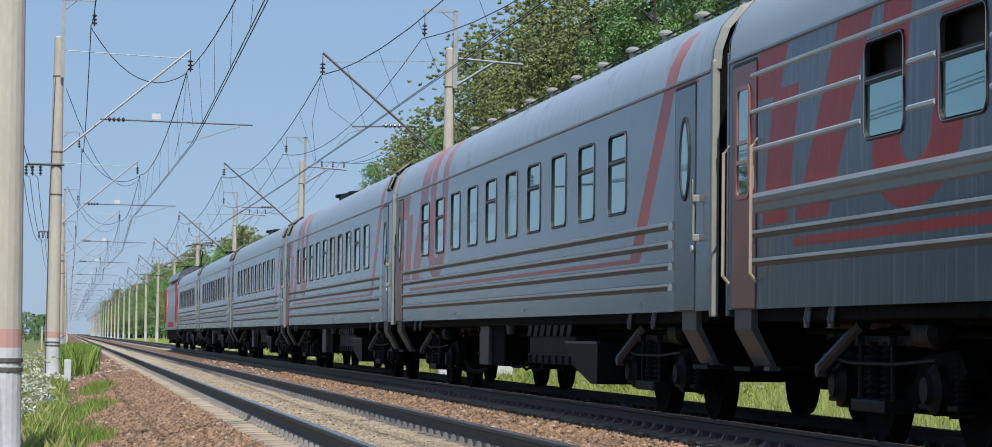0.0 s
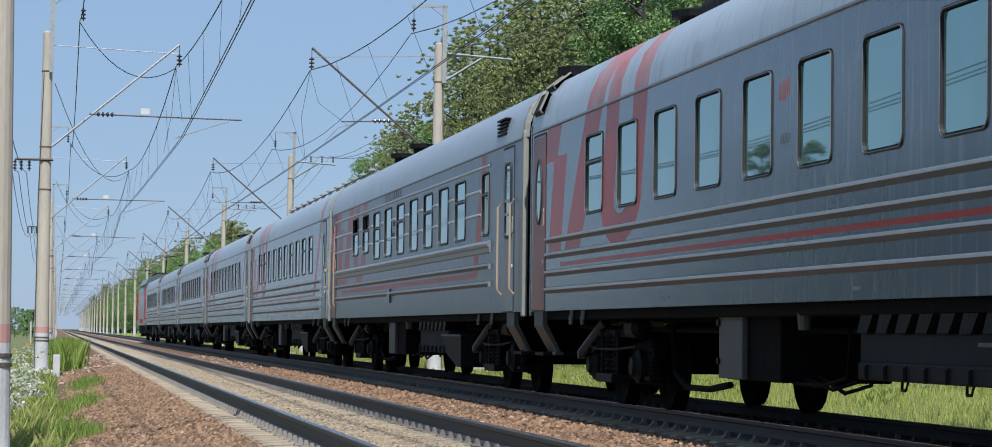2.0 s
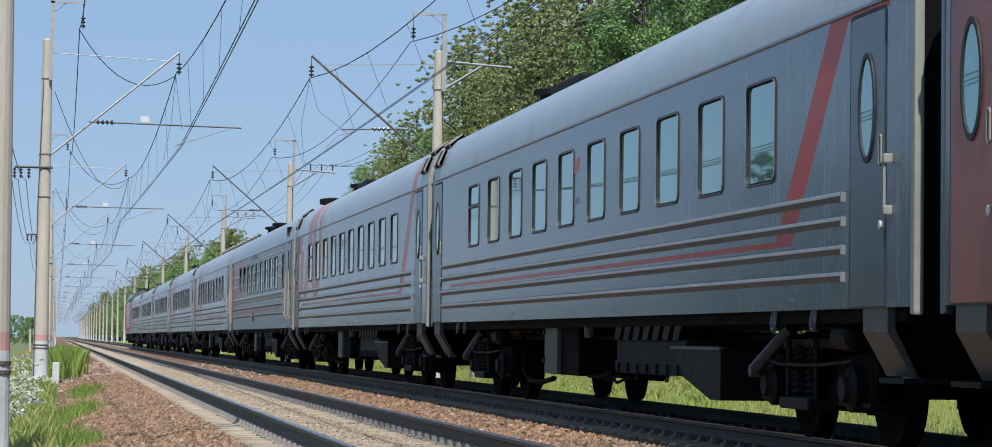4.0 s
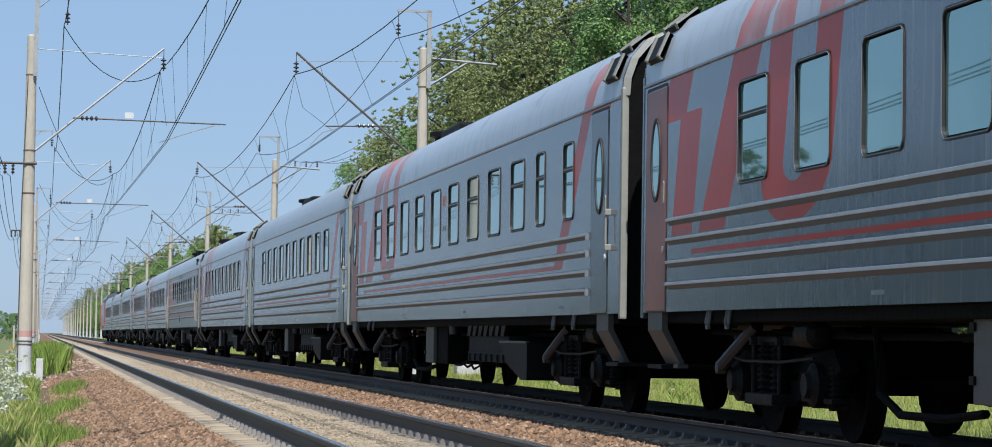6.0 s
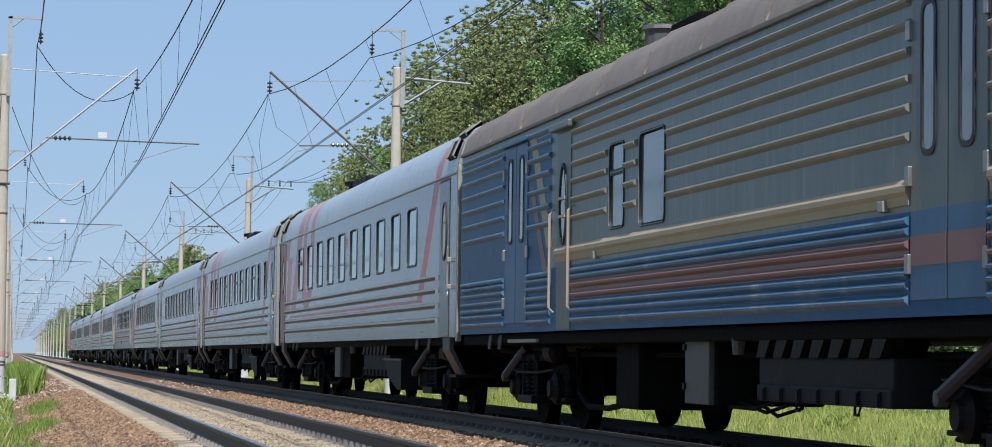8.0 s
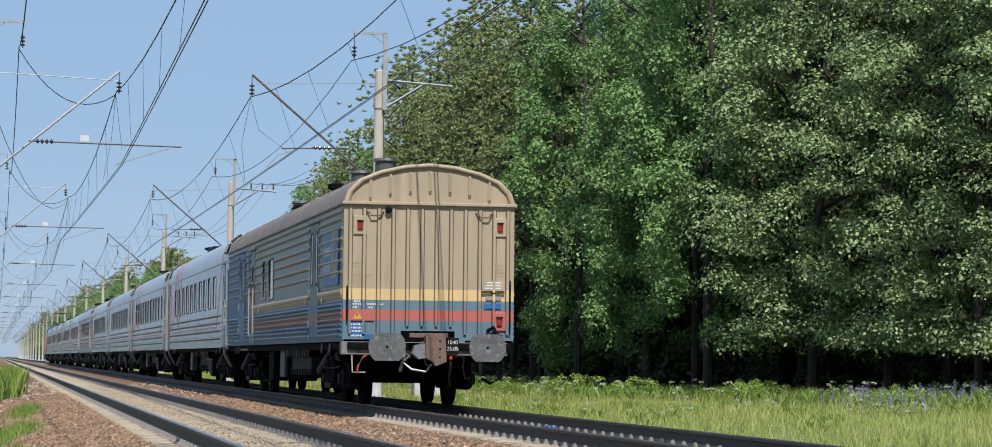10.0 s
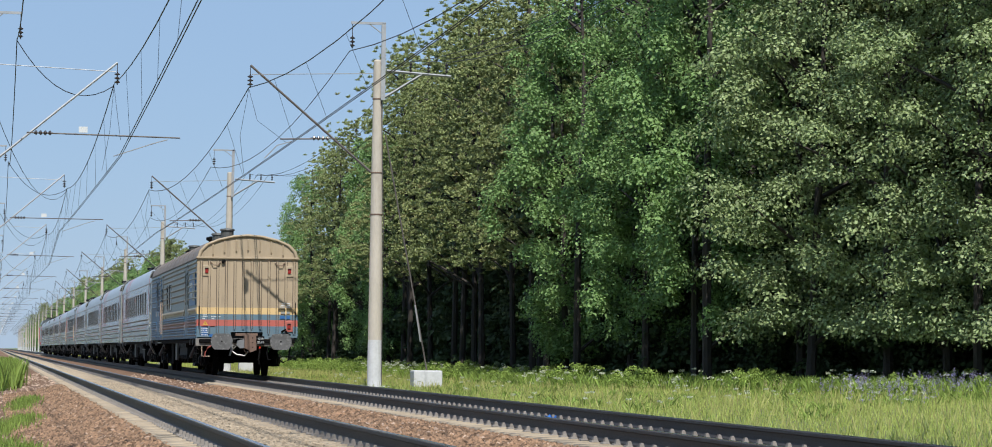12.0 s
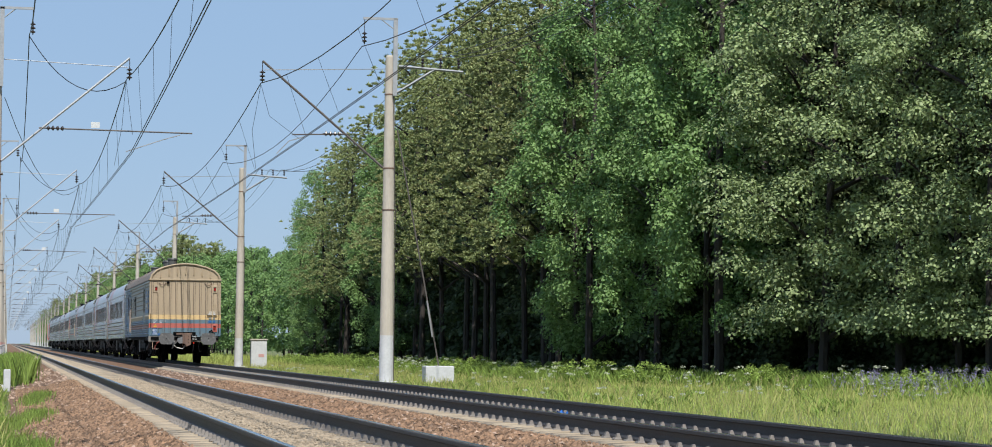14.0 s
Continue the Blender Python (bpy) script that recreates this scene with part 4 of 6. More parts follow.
def livery(name, base, over, shapes, wear=0.5, **kw):
    """Paint of one material with shapes of another colour, given along the body (y) and up it (z), worn through in places."""
    m = mat(name, *base, **kw)
    n, l = m.node_tree.nodes, m.node_tree.links
    tc = next(x for x in n if x.bl_idname == "ShaderNodeTexCoord")
    sep = n.new("ShaderNodeSeparateXYZ")
    l.new(tc.outputs["Object"], sep.inputs[0])
    Y, Z = sep.outputs["Y"], sep.outputs["Z"]

    def op(kind, a, b=0.0, c=None):
        x = n.new("ShaderNodeMath")
        x.operation = kind
        for s, v in zip(x.inputs, (a, b, c)):
            if isinstance(v, (int, float)):
                s.default_value = v
            elif v is not None:
                l.new(v, s)
        return x.outputs[0]

    def between(v, a, b):
        return op("MULTIPLY", op("GREATER_THAN", v, a), op("LESS_THAN", v, b))

    mask = None
    for kind, *q in shapes:
        if kind == "bar":
            y0, z0, y1, z1, w = q
            mid = op("MULTIPLY_ADD", Z, (y1 - y0) / (z1 - z0), y0 - z0 * (y1 - y0) / (z1 - z0))
            s = op("MULTIPLY", between(op("SUBTRACT", Y, mid), -w / 2, w / 2), between(Z, min(z0, z1), max(z0, z1)))
        elif kind == "rect":
            s = op("MULTIPLY", between(Y, q[0], q[1]), between(Z, q[2], q[3]))
        else:
            yc, zc, ro, ri, top, slant = q
            yy = op("SUBTRACT", op("MULTIPLY_ADD", Z, -slant, zc * slant), -1.0)
            yy = op("ADD", op("SUBTRACT", Y, yc + 1.0), yy)
            low = op("MULTIPLY", op("MINIMUM", op("SUBTRACT", Z, zc), 0.0), 2.0)
            d = op("SQRT", op("ADD", op("MULTIPLY", yy, yy), op("MULTIPLY", low, low)))
            s = op("MULTIPLY", between(d, ri, ro), op("LESS_THAN", Z, top))
        mask = s if mask is None else op("MAXIMUM", mask, s)
    t = n.new("ShaderNodeTexNoise")
    t.inputs["Scale"].default_value, t.inputs["Detail"].default_value = 1.6, 6
    l.new(tc.outputs["Object"], t.inputs["Vector"])
    r = n.new("ShaderNodeMapRange")
    l.new(t.outputs["Fac"], r.inputs["Value"])
    r.inputs["From Min"].default_value, r.inputs["From Max"].default_value = 0.35, 0.7
    r.inputs["To Min"].default_value, r.inputs["To Max"].default_value = 1.0, 1.0 - wear
    bsdf = n["Principled BSDF"]
    old = bsdf.inputs["Base Color"].links[0].from_socket
    # pale rain streaks run down the side
    sm, st, sr, sx = n.new("ShaderNodeMapping"), n.new("ShaderNodeTexNoise"), n.new("ShaderNodeMapRange"), n.new("ShaderNodeMix")
    sm.inputs["Scale"].default_value = (1, 9.0, 0.55)
    l.new(tc.outputs["Object"], sm.inputs["Vector"])
    l.new(sm.outputs["Vector"], st.inputs["Vector"])
    st.inputs["Scale"].default_value, st.inputs["Detail"].default_value = 1.3, 5
    l.new(st.outputs["Fac"], sr.inputs["Value"])
    sr.inputs["From Min"].default_value, sr.inputs["From Max"].default_value, sr.inputs["To Max"].default_value = 0.52, 0.72, 0.6
    sx.data_type = "RGBA"
    l.new(sr.outputs["Result"], sx.inputs[0])
    l.new(old, sx.inputs[6])
    sx.inputs[7].default_value = (0.2, 0.22, 0.235, 1)
    old = sx.outputs[2]
    x = n.new("ShaderNodeMix")
    x.data_type = "RGBA"
    l.new(op("MULTIPLY", mask, r.outputs["Result"]), x.inputs[0])
    l.new(old, x.inputs[6])
    x.inputs[7].default_value = (*over, 1)
    l.new(x.outputs[2], bsdf.inputs["Base Color"])
    # the lettering is matt film, the paint under it has more gloss
    l.new(op("MULTIPLY_ADD", mask, 0.06 - kw.get("spec", 0.5), kw.get("spec", 0.5)), bsdf.inputs["Specular IOR Level"])
    l.new(op("MULTIPLY_ADD", mask, -kw.get("coat", 0.0), kw.get("coat", 0.0)), bsdf.inputs["Coat Weight"])
    M[name] = m
    return name


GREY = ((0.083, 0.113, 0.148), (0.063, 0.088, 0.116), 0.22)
RED = (0.46, 0.06, 0.045)
LETTERS = [("bar", 10.6, 1.84, 10.25, 3.0, 0.82), ("bar", 10.95, 2.95, 10.65, 3.38, 0.95), ("bar", 9.47, 1.84, 7.58, 4.2, 0.95), ("u", 6.75, 2.32, 1.03, 0.35, 4.2, -0.26)]
SLASH = [("bar", -8.82, 1.65, -10.94, 3.9, 0.52), ("rect", -9.0, 10.2, 1.645, 1.695), ("rect", -11.7, -10.3, 3.33, 3.385)]
side_kw = dict(spec=0.55, big=0.35, fine=3.0, coat=0.25, stretch=(1, 1, 0.35), bump=0.03, third=(0.095, 0.105, 0.112))
livery("coach_side_full", GREY, RED, LETTERS + SLASH, 0.15, **side_kw)
livery("coach_side_slash", GREY, RED, SLASH, 0.15, **side_kw)
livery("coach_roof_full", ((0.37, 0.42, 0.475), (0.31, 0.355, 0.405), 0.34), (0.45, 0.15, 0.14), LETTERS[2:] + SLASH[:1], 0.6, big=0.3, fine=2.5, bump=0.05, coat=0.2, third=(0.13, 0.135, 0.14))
livery("diner_side", ((0.045, 0.062, 0.09), (0.064, 0.082, 0.108), 0.28), (0.44, 0.05, 0.04), LETTERS + [("bar", -8.3, 1.66, -9.2, 3.6, 0.45), ("rect", -8.4, 10, 1.62, 1.70)], 0.2, spec=0.3, big=0.8, fine=4.0, coat=0.12, stretch=(1, 1, 0.3), bump=0.1)
livery("bag_side", ((0.118, 0.143, 0.142), (0.095, 0.113, 0.11), 0.36), (0.016, 0.08, 0.195), [("rect", 5.6, 13, 1.0, 3.4), ("rect", -13, 13, 1.0, 1.86)], 0.25, big=0.7, fine=5, stretch=(1, 1, 0.4), third=(0.16, 0.15, 0.125), bump=0.08)


def rounded(cy, cz, w, h, r, n=4):
    out = []
    for a, sy, sz in ((0, 1, 1), (90, -1, 1), (180, -1, -1), (270, 1, -1)):
        for k in range(n + 1):
            t = radians(a + 90 * k / n)
            out.append((cy + sy * (w / 2 - r) + r * math.cos(t), cz + sz * (h / 2 - r) + r * math.sin(t)))
    return out


def ring(bm, outer, inner, x0, x1):
    """A flat frame between two outlines in the (y, z) plane, from x0 to x1."""
    n = len(outer)
    rows = [[bm.verts.new((x, *p)) for p in pts] for pts, x in ((outer, x0), (outer, x1), (inner, x1), (inner, x0))]
    for u, v in zip(rows, rows[1:] + rows[:1]):
        for k in range(n):
            bm.faces.new((u[k], u[(k + 1) % n], v[(k + 1) % n], v[k]))
    bmesh.ops.recalc_face_normals(bm, faces=bm.faces)


def wall(bm, x, y0, y1, z0, z1, holes):
    """A body side in one plane with rectangular holes (y0, y1, z0, z1)."""
    ys = sorted({y0, y1, *[h[0] for h in holes], *[h[1] for h in holes]})
    zs = sorted({z0, z1, *[h[2] for h in holes], *[h[3] for h in holes]})
    grid = {}
    for a, b in zip(ys, ys[1:]):
        for c, d in zip(zs, zs[1:]):
            my, mz = (a + b) / 2, (c + d) / 2
            if any(h[0] < my < h[1] and h[2] < mz < h[3] for h in holes):
                continue
            q = []
            for p in ((a, c), (b, c), (b, d), (a, d)):
                if p not in grid:
                    grid[p] = bm.verts.new((x, *p))
                q.append(grid[p])
            bm.faces.new(q)


def window(root, s, y, z, w, h, split=False, open_top=False, glass="glass"):
    f = bmesh.new()
    ring(f, rounded(y, z, w + 0.035, h + 0.035, 0.10), rounded(y, z, w - 0.012, h - 0.012, 0.08), s * (SIDE - 0.03), s * (SIDE + 0.010))
    fr = part("window", f, "rubber", root, "black rubber-framed coach window")
    if open_top:
        zt = z + h * 0.1
        part("pane", boxed(*sorted((s * (SIDE - 0.02), s * (SIDE - 0.012))), y - w / 2 + 0.02, y + w / 2 - 0.02, z - h / 2 + 0.02, zt), glass, fr)
        part("opening", boxed(*sorted((s * (SIDE - 0.16), s * (SIDE - 0.15))), y - w / 2, y + w / 2, zt, z + h / 2), "inside", fr, "dark open top of the window")
    else:
        part("pane", boxed(*sorted((s * (SIDE - 0.02), s * (SIDE - 0.012))), y - w / 2 + 0.02, y + w / 2 - 0.02, z - h / 2 + 0.02, z + h / 2 - 0.02), glass, fr)
        zt = z + h * 0.16
    bead = bmesh.new()
    ring(bead, rounded(y, z, w + 0.012, h + 0.012, 0.09), rounded(y, z, w + 0.002, h + 0.002, 0.085), s * (SIDE + 0.008), s * (SIDE + 0.014))
    part("bead", bead, "ribgrey", fr, "thin grey bead in the rubber frame")
    if split or open_top:
        part("transom_bead", boxed(*sorted((s * (SIDE + 0.005), s * (SIDE + 0.010))), y - w / 2 + 0.03, y + w / 2 - 0.03, zt - 0.002, zt + 0.007), "ribgrey", fr)
        part("transom", boxed(*sorted((s * (SIDE - 0.012), s * (SIDE + 0.006))), y - w / 2 + 0.02, y + w / 2 - 0.02, zt - 0.025, zt + 0.03), "rubber", fr)


def end_door(root, s, y, material, w=0.86, z0=1.12, z1=3.32, oval=True):
    d = part("door", boxed(*sorted((s * (SIDE - 0.03), s * (SIDE + 0.008))), y - w / 2, y + w / 2, z0, z1, 0.012), material, root, "end door with an oval window" if oval else "panelled end door")
    f = bmesh.new()
    ring(f, rounded(y, z1 + 0.012 - (z1 - z0) / 2, w + 0.05, z1 - z0 + 0.05, 0.06), rounded(y, z1 + 0.012 - (z1 - z0) / 2, w - 0.01, z1 - z0 - 0.01, 0.04), s * (SIDE - 0.02), s * (SIDE + 0.003))
    part("door_gap", f, "rubber", d)
    if oval:
        o = [(y + 0.21 * math.cos(2 * math.pi * k / 20), 2.62 + 0.42 * math.sin(2 * math.pi * k / 20)) for k in range(20)]
        i = [(y + 0.17 * math.cos(2 * math.pi * k / 20), 2.62 + 0.375 * math.sin(2 * math.pi * k / 20)) for k in range(20)]
        f = bmesh.new()
        ring(f, o, i, s * (SIDE + 0.004), s * (SIDE + 0.02))
        part("window_frame", f, "rubber", d)
        part("pane", prismed(i, "x", s * (SIDE + 0.006), s * (SIDE + 0.012)), "glass", d)
    else:
        part("pane", boxed(*sorted((s * (SIDE + 0.004), s * (SIDE + 0.012))), y - 0.2, y + 0.2, 2.15, 3.1), "glass", d)
        f = bmesh.new()
        ring(f, rounded(y, 2.62, 0.48, 1.03, 0.08), rounded(y, 2.62, 0.4, 0.95, 0.05), s * (SIDE + 0.006), s * (SIDE + 0.024))
        part("window_frame", f, "red" if material == "door_red" else "rubber", d)
        for zz in (2.42, 2.6):
            part("window_bar", boxed(*sorted((s * (SIDE + 0.012), s * (SIDE + 0.026))), y - 0.2, y + 0.2, zz, zz + 0.035), "chrome", d)
    f = bmesh.new()
    ring(f, rounded(y - 0.33, 2.28, 0.075, 0.24, 0.036), rounded(y - 0.33, 2.28, 0.04, 0.2, 0.019), s * (SIDE + 0.006), s * (SIDE + 0.018))
    part("door_handle", f, "cream", d, "recessed handle with a pale rim")
    part("lock", lathed([(0.035, 0), (0.035, 0.012), (0.015, 0.016)], pose(s * (SIDE + 0.006), y - 0.34, 1.72, 0, 90 * s, 0), 10), "white", d)
    return d


WHEELS = []


def bogie(root, y):
    """Two-axle coach bogie: wheelsets, side frames, coil springs, axle boxes, dampers."""
    b = part("bogie", boxed(-1.0, 1.0, -0.32, 0.32, 0.55, 0.85, 0.04), "dark", root, "sooty two-axle bogie, coloured near-black for underfloor shade")
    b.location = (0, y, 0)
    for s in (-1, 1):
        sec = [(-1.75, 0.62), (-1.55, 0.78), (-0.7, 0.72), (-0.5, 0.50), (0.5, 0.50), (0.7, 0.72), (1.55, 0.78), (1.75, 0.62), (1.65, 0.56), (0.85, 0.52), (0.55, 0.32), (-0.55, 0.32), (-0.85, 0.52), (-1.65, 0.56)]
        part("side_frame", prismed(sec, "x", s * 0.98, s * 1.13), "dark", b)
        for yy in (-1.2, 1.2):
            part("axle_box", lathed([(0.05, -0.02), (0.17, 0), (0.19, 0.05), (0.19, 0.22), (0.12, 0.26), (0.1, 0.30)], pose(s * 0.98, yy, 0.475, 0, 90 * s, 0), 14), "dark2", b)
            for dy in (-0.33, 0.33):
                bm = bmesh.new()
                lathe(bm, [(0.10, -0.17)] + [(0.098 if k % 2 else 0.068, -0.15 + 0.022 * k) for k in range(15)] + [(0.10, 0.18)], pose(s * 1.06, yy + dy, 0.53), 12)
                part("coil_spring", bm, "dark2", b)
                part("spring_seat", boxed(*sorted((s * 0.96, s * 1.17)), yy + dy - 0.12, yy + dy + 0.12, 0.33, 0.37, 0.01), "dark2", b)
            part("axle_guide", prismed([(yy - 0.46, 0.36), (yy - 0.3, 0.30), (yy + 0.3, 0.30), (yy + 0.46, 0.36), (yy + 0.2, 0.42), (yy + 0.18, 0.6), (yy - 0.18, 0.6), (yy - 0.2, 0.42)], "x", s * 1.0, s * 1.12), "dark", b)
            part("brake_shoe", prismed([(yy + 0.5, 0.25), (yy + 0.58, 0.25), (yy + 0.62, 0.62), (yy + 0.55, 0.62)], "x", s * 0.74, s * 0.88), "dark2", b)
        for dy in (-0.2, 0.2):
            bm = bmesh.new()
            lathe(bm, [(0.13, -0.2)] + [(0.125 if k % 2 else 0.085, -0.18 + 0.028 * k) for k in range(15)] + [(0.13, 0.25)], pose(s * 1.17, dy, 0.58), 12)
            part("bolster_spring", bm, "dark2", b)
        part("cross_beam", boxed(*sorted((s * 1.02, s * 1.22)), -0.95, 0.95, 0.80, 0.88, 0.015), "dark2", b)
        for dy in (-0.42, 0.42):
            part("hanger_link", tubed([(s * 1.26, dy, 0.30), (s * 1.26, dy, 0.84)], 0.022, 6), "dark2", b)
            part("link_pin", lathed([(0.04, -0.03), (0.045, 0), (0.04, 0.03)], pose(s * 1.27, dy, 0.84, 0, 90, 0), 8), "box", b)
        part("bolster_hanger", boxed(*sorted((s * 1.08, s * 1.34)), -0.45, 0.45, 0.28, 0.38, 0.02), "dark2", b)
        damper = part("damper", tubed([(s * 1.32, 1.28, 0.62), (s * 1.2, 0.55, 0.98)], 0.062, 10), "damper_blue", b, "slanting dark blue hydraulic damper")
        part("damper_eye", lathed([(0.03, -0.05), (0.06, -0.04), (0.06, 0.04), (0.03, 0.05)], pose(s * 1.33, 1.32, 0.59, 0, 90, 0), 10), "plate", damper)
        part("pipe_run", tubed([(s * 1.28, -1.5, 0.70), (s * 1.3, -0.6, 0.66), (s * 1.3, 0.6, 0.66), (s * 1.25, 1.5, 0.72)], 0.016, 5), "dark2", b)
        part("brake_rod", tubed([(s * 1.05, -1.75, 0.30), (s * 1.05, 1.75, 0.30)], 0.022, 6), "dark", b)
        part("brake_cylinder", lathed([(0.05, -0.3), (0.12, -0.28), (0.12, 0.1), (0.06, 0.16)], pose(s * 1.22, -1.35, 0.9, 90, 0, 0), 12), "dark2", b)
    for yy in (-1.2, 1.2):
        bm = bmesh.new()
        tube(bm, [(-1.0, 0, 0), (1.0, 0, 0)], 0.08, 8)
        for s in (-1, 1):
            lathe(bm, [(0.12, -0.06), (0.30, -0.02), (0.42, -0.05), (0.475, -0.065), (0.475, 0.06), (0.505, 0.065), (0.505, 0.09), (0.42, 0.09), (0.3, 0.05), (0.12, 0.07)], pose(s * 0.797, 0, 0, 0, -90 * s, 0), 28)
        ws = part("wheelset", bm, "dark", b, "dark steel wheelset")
        ws.location = (0, yy, 0.475)
        WHEELS.append((ws, yy))
    return b


def under_gear(root, cab=(1.0, 2.96), bat=(-4.85, -1.57), slanted=True):
    """Cabinet, battery box with cooling fins, slanting case, tanks, pipes and the sill under the floor."""
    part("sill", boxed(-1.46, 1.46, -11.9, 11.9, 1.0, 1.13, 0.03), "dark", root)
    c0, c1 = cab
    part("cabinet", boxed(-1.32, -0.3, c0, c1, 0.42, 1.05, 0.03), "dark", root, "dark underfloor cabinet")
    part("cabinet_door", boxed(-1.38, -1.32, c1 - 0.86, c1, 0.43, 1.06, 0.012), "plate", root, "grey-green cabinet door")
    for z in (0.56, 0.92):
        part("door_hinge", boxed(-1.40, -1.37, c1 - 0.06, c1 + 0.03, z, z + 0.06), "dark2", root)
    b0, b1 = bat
    part("battery_box", boxed(-1.40, -0.5, b0, b1, 0.62, 0.86, 0.02), "box", root, "dusty grey battery box, darkened for underfloor shade")
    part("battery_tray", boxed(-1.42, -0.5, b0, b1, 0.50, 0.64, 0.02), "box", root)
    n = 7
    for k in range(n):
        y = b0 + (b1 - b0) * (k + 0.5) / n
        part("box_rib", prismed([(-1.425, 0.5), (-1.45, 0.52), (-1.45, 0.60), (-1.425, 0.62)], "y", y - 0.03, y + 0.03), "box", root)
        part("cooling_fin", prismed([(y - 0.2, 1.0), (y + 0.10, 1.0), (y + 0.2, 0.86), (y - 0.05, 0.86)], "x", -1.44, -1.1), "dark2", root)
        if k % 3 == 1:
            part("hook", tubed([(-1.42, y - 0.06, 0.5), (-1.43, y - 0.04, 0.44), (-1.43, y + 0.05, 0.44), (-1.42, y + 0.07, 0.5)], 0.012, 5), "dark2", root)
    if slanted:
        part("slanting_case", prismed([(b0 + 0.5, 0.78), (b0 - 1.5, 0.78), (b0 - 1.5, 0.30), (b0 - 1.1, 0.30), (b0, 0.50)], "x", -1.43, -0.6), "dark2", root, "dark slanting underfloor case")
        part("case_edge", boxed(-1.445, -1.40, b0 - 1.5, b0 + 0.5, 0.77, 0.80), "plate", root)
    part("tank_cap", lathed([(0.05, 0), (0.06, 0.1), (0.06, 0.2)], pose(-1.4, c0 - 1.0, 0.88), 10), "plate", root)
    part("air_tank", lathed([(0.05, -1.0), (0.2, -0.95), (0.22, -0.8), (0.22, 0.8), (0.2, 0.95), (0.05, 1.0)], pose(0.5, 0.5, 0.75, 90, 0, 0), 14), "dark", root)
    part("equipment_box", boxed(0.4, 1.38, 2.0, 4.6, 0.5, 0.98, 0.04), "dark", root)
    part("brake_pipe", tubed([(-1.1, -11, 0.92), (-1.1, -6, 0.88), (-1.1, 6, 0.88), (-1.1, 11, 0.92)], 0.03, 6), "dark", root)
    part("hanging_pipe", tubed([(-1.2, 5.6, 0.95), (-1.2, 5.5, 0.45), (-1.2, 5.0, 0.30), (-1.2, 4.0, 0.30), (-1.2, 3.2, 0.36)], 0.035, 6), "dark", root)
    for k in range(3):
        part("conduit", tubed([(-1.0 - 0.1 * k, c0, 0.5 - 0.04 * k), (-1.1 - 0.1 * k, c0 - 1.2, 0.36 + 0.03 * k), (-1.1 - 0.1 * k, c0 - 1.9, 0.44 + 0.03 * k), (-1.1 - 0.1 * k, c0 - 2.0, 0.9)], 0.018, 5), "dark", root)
    for y in (-9.6, -8.4, 9.0, 9.7):
        part("lifting_eye", tubed([(-1.47, y - 0.045, 1.12), (-1.49, y - 0.055, 1.0), (-1.49, y - 0.03, 0.955), (-1.49, y + 0.03, 0.955), (-1.49, y + 0.055, 1.0), (-1.47, y + 0.045, 1.12)], 0.02, 6), "buffer", root)


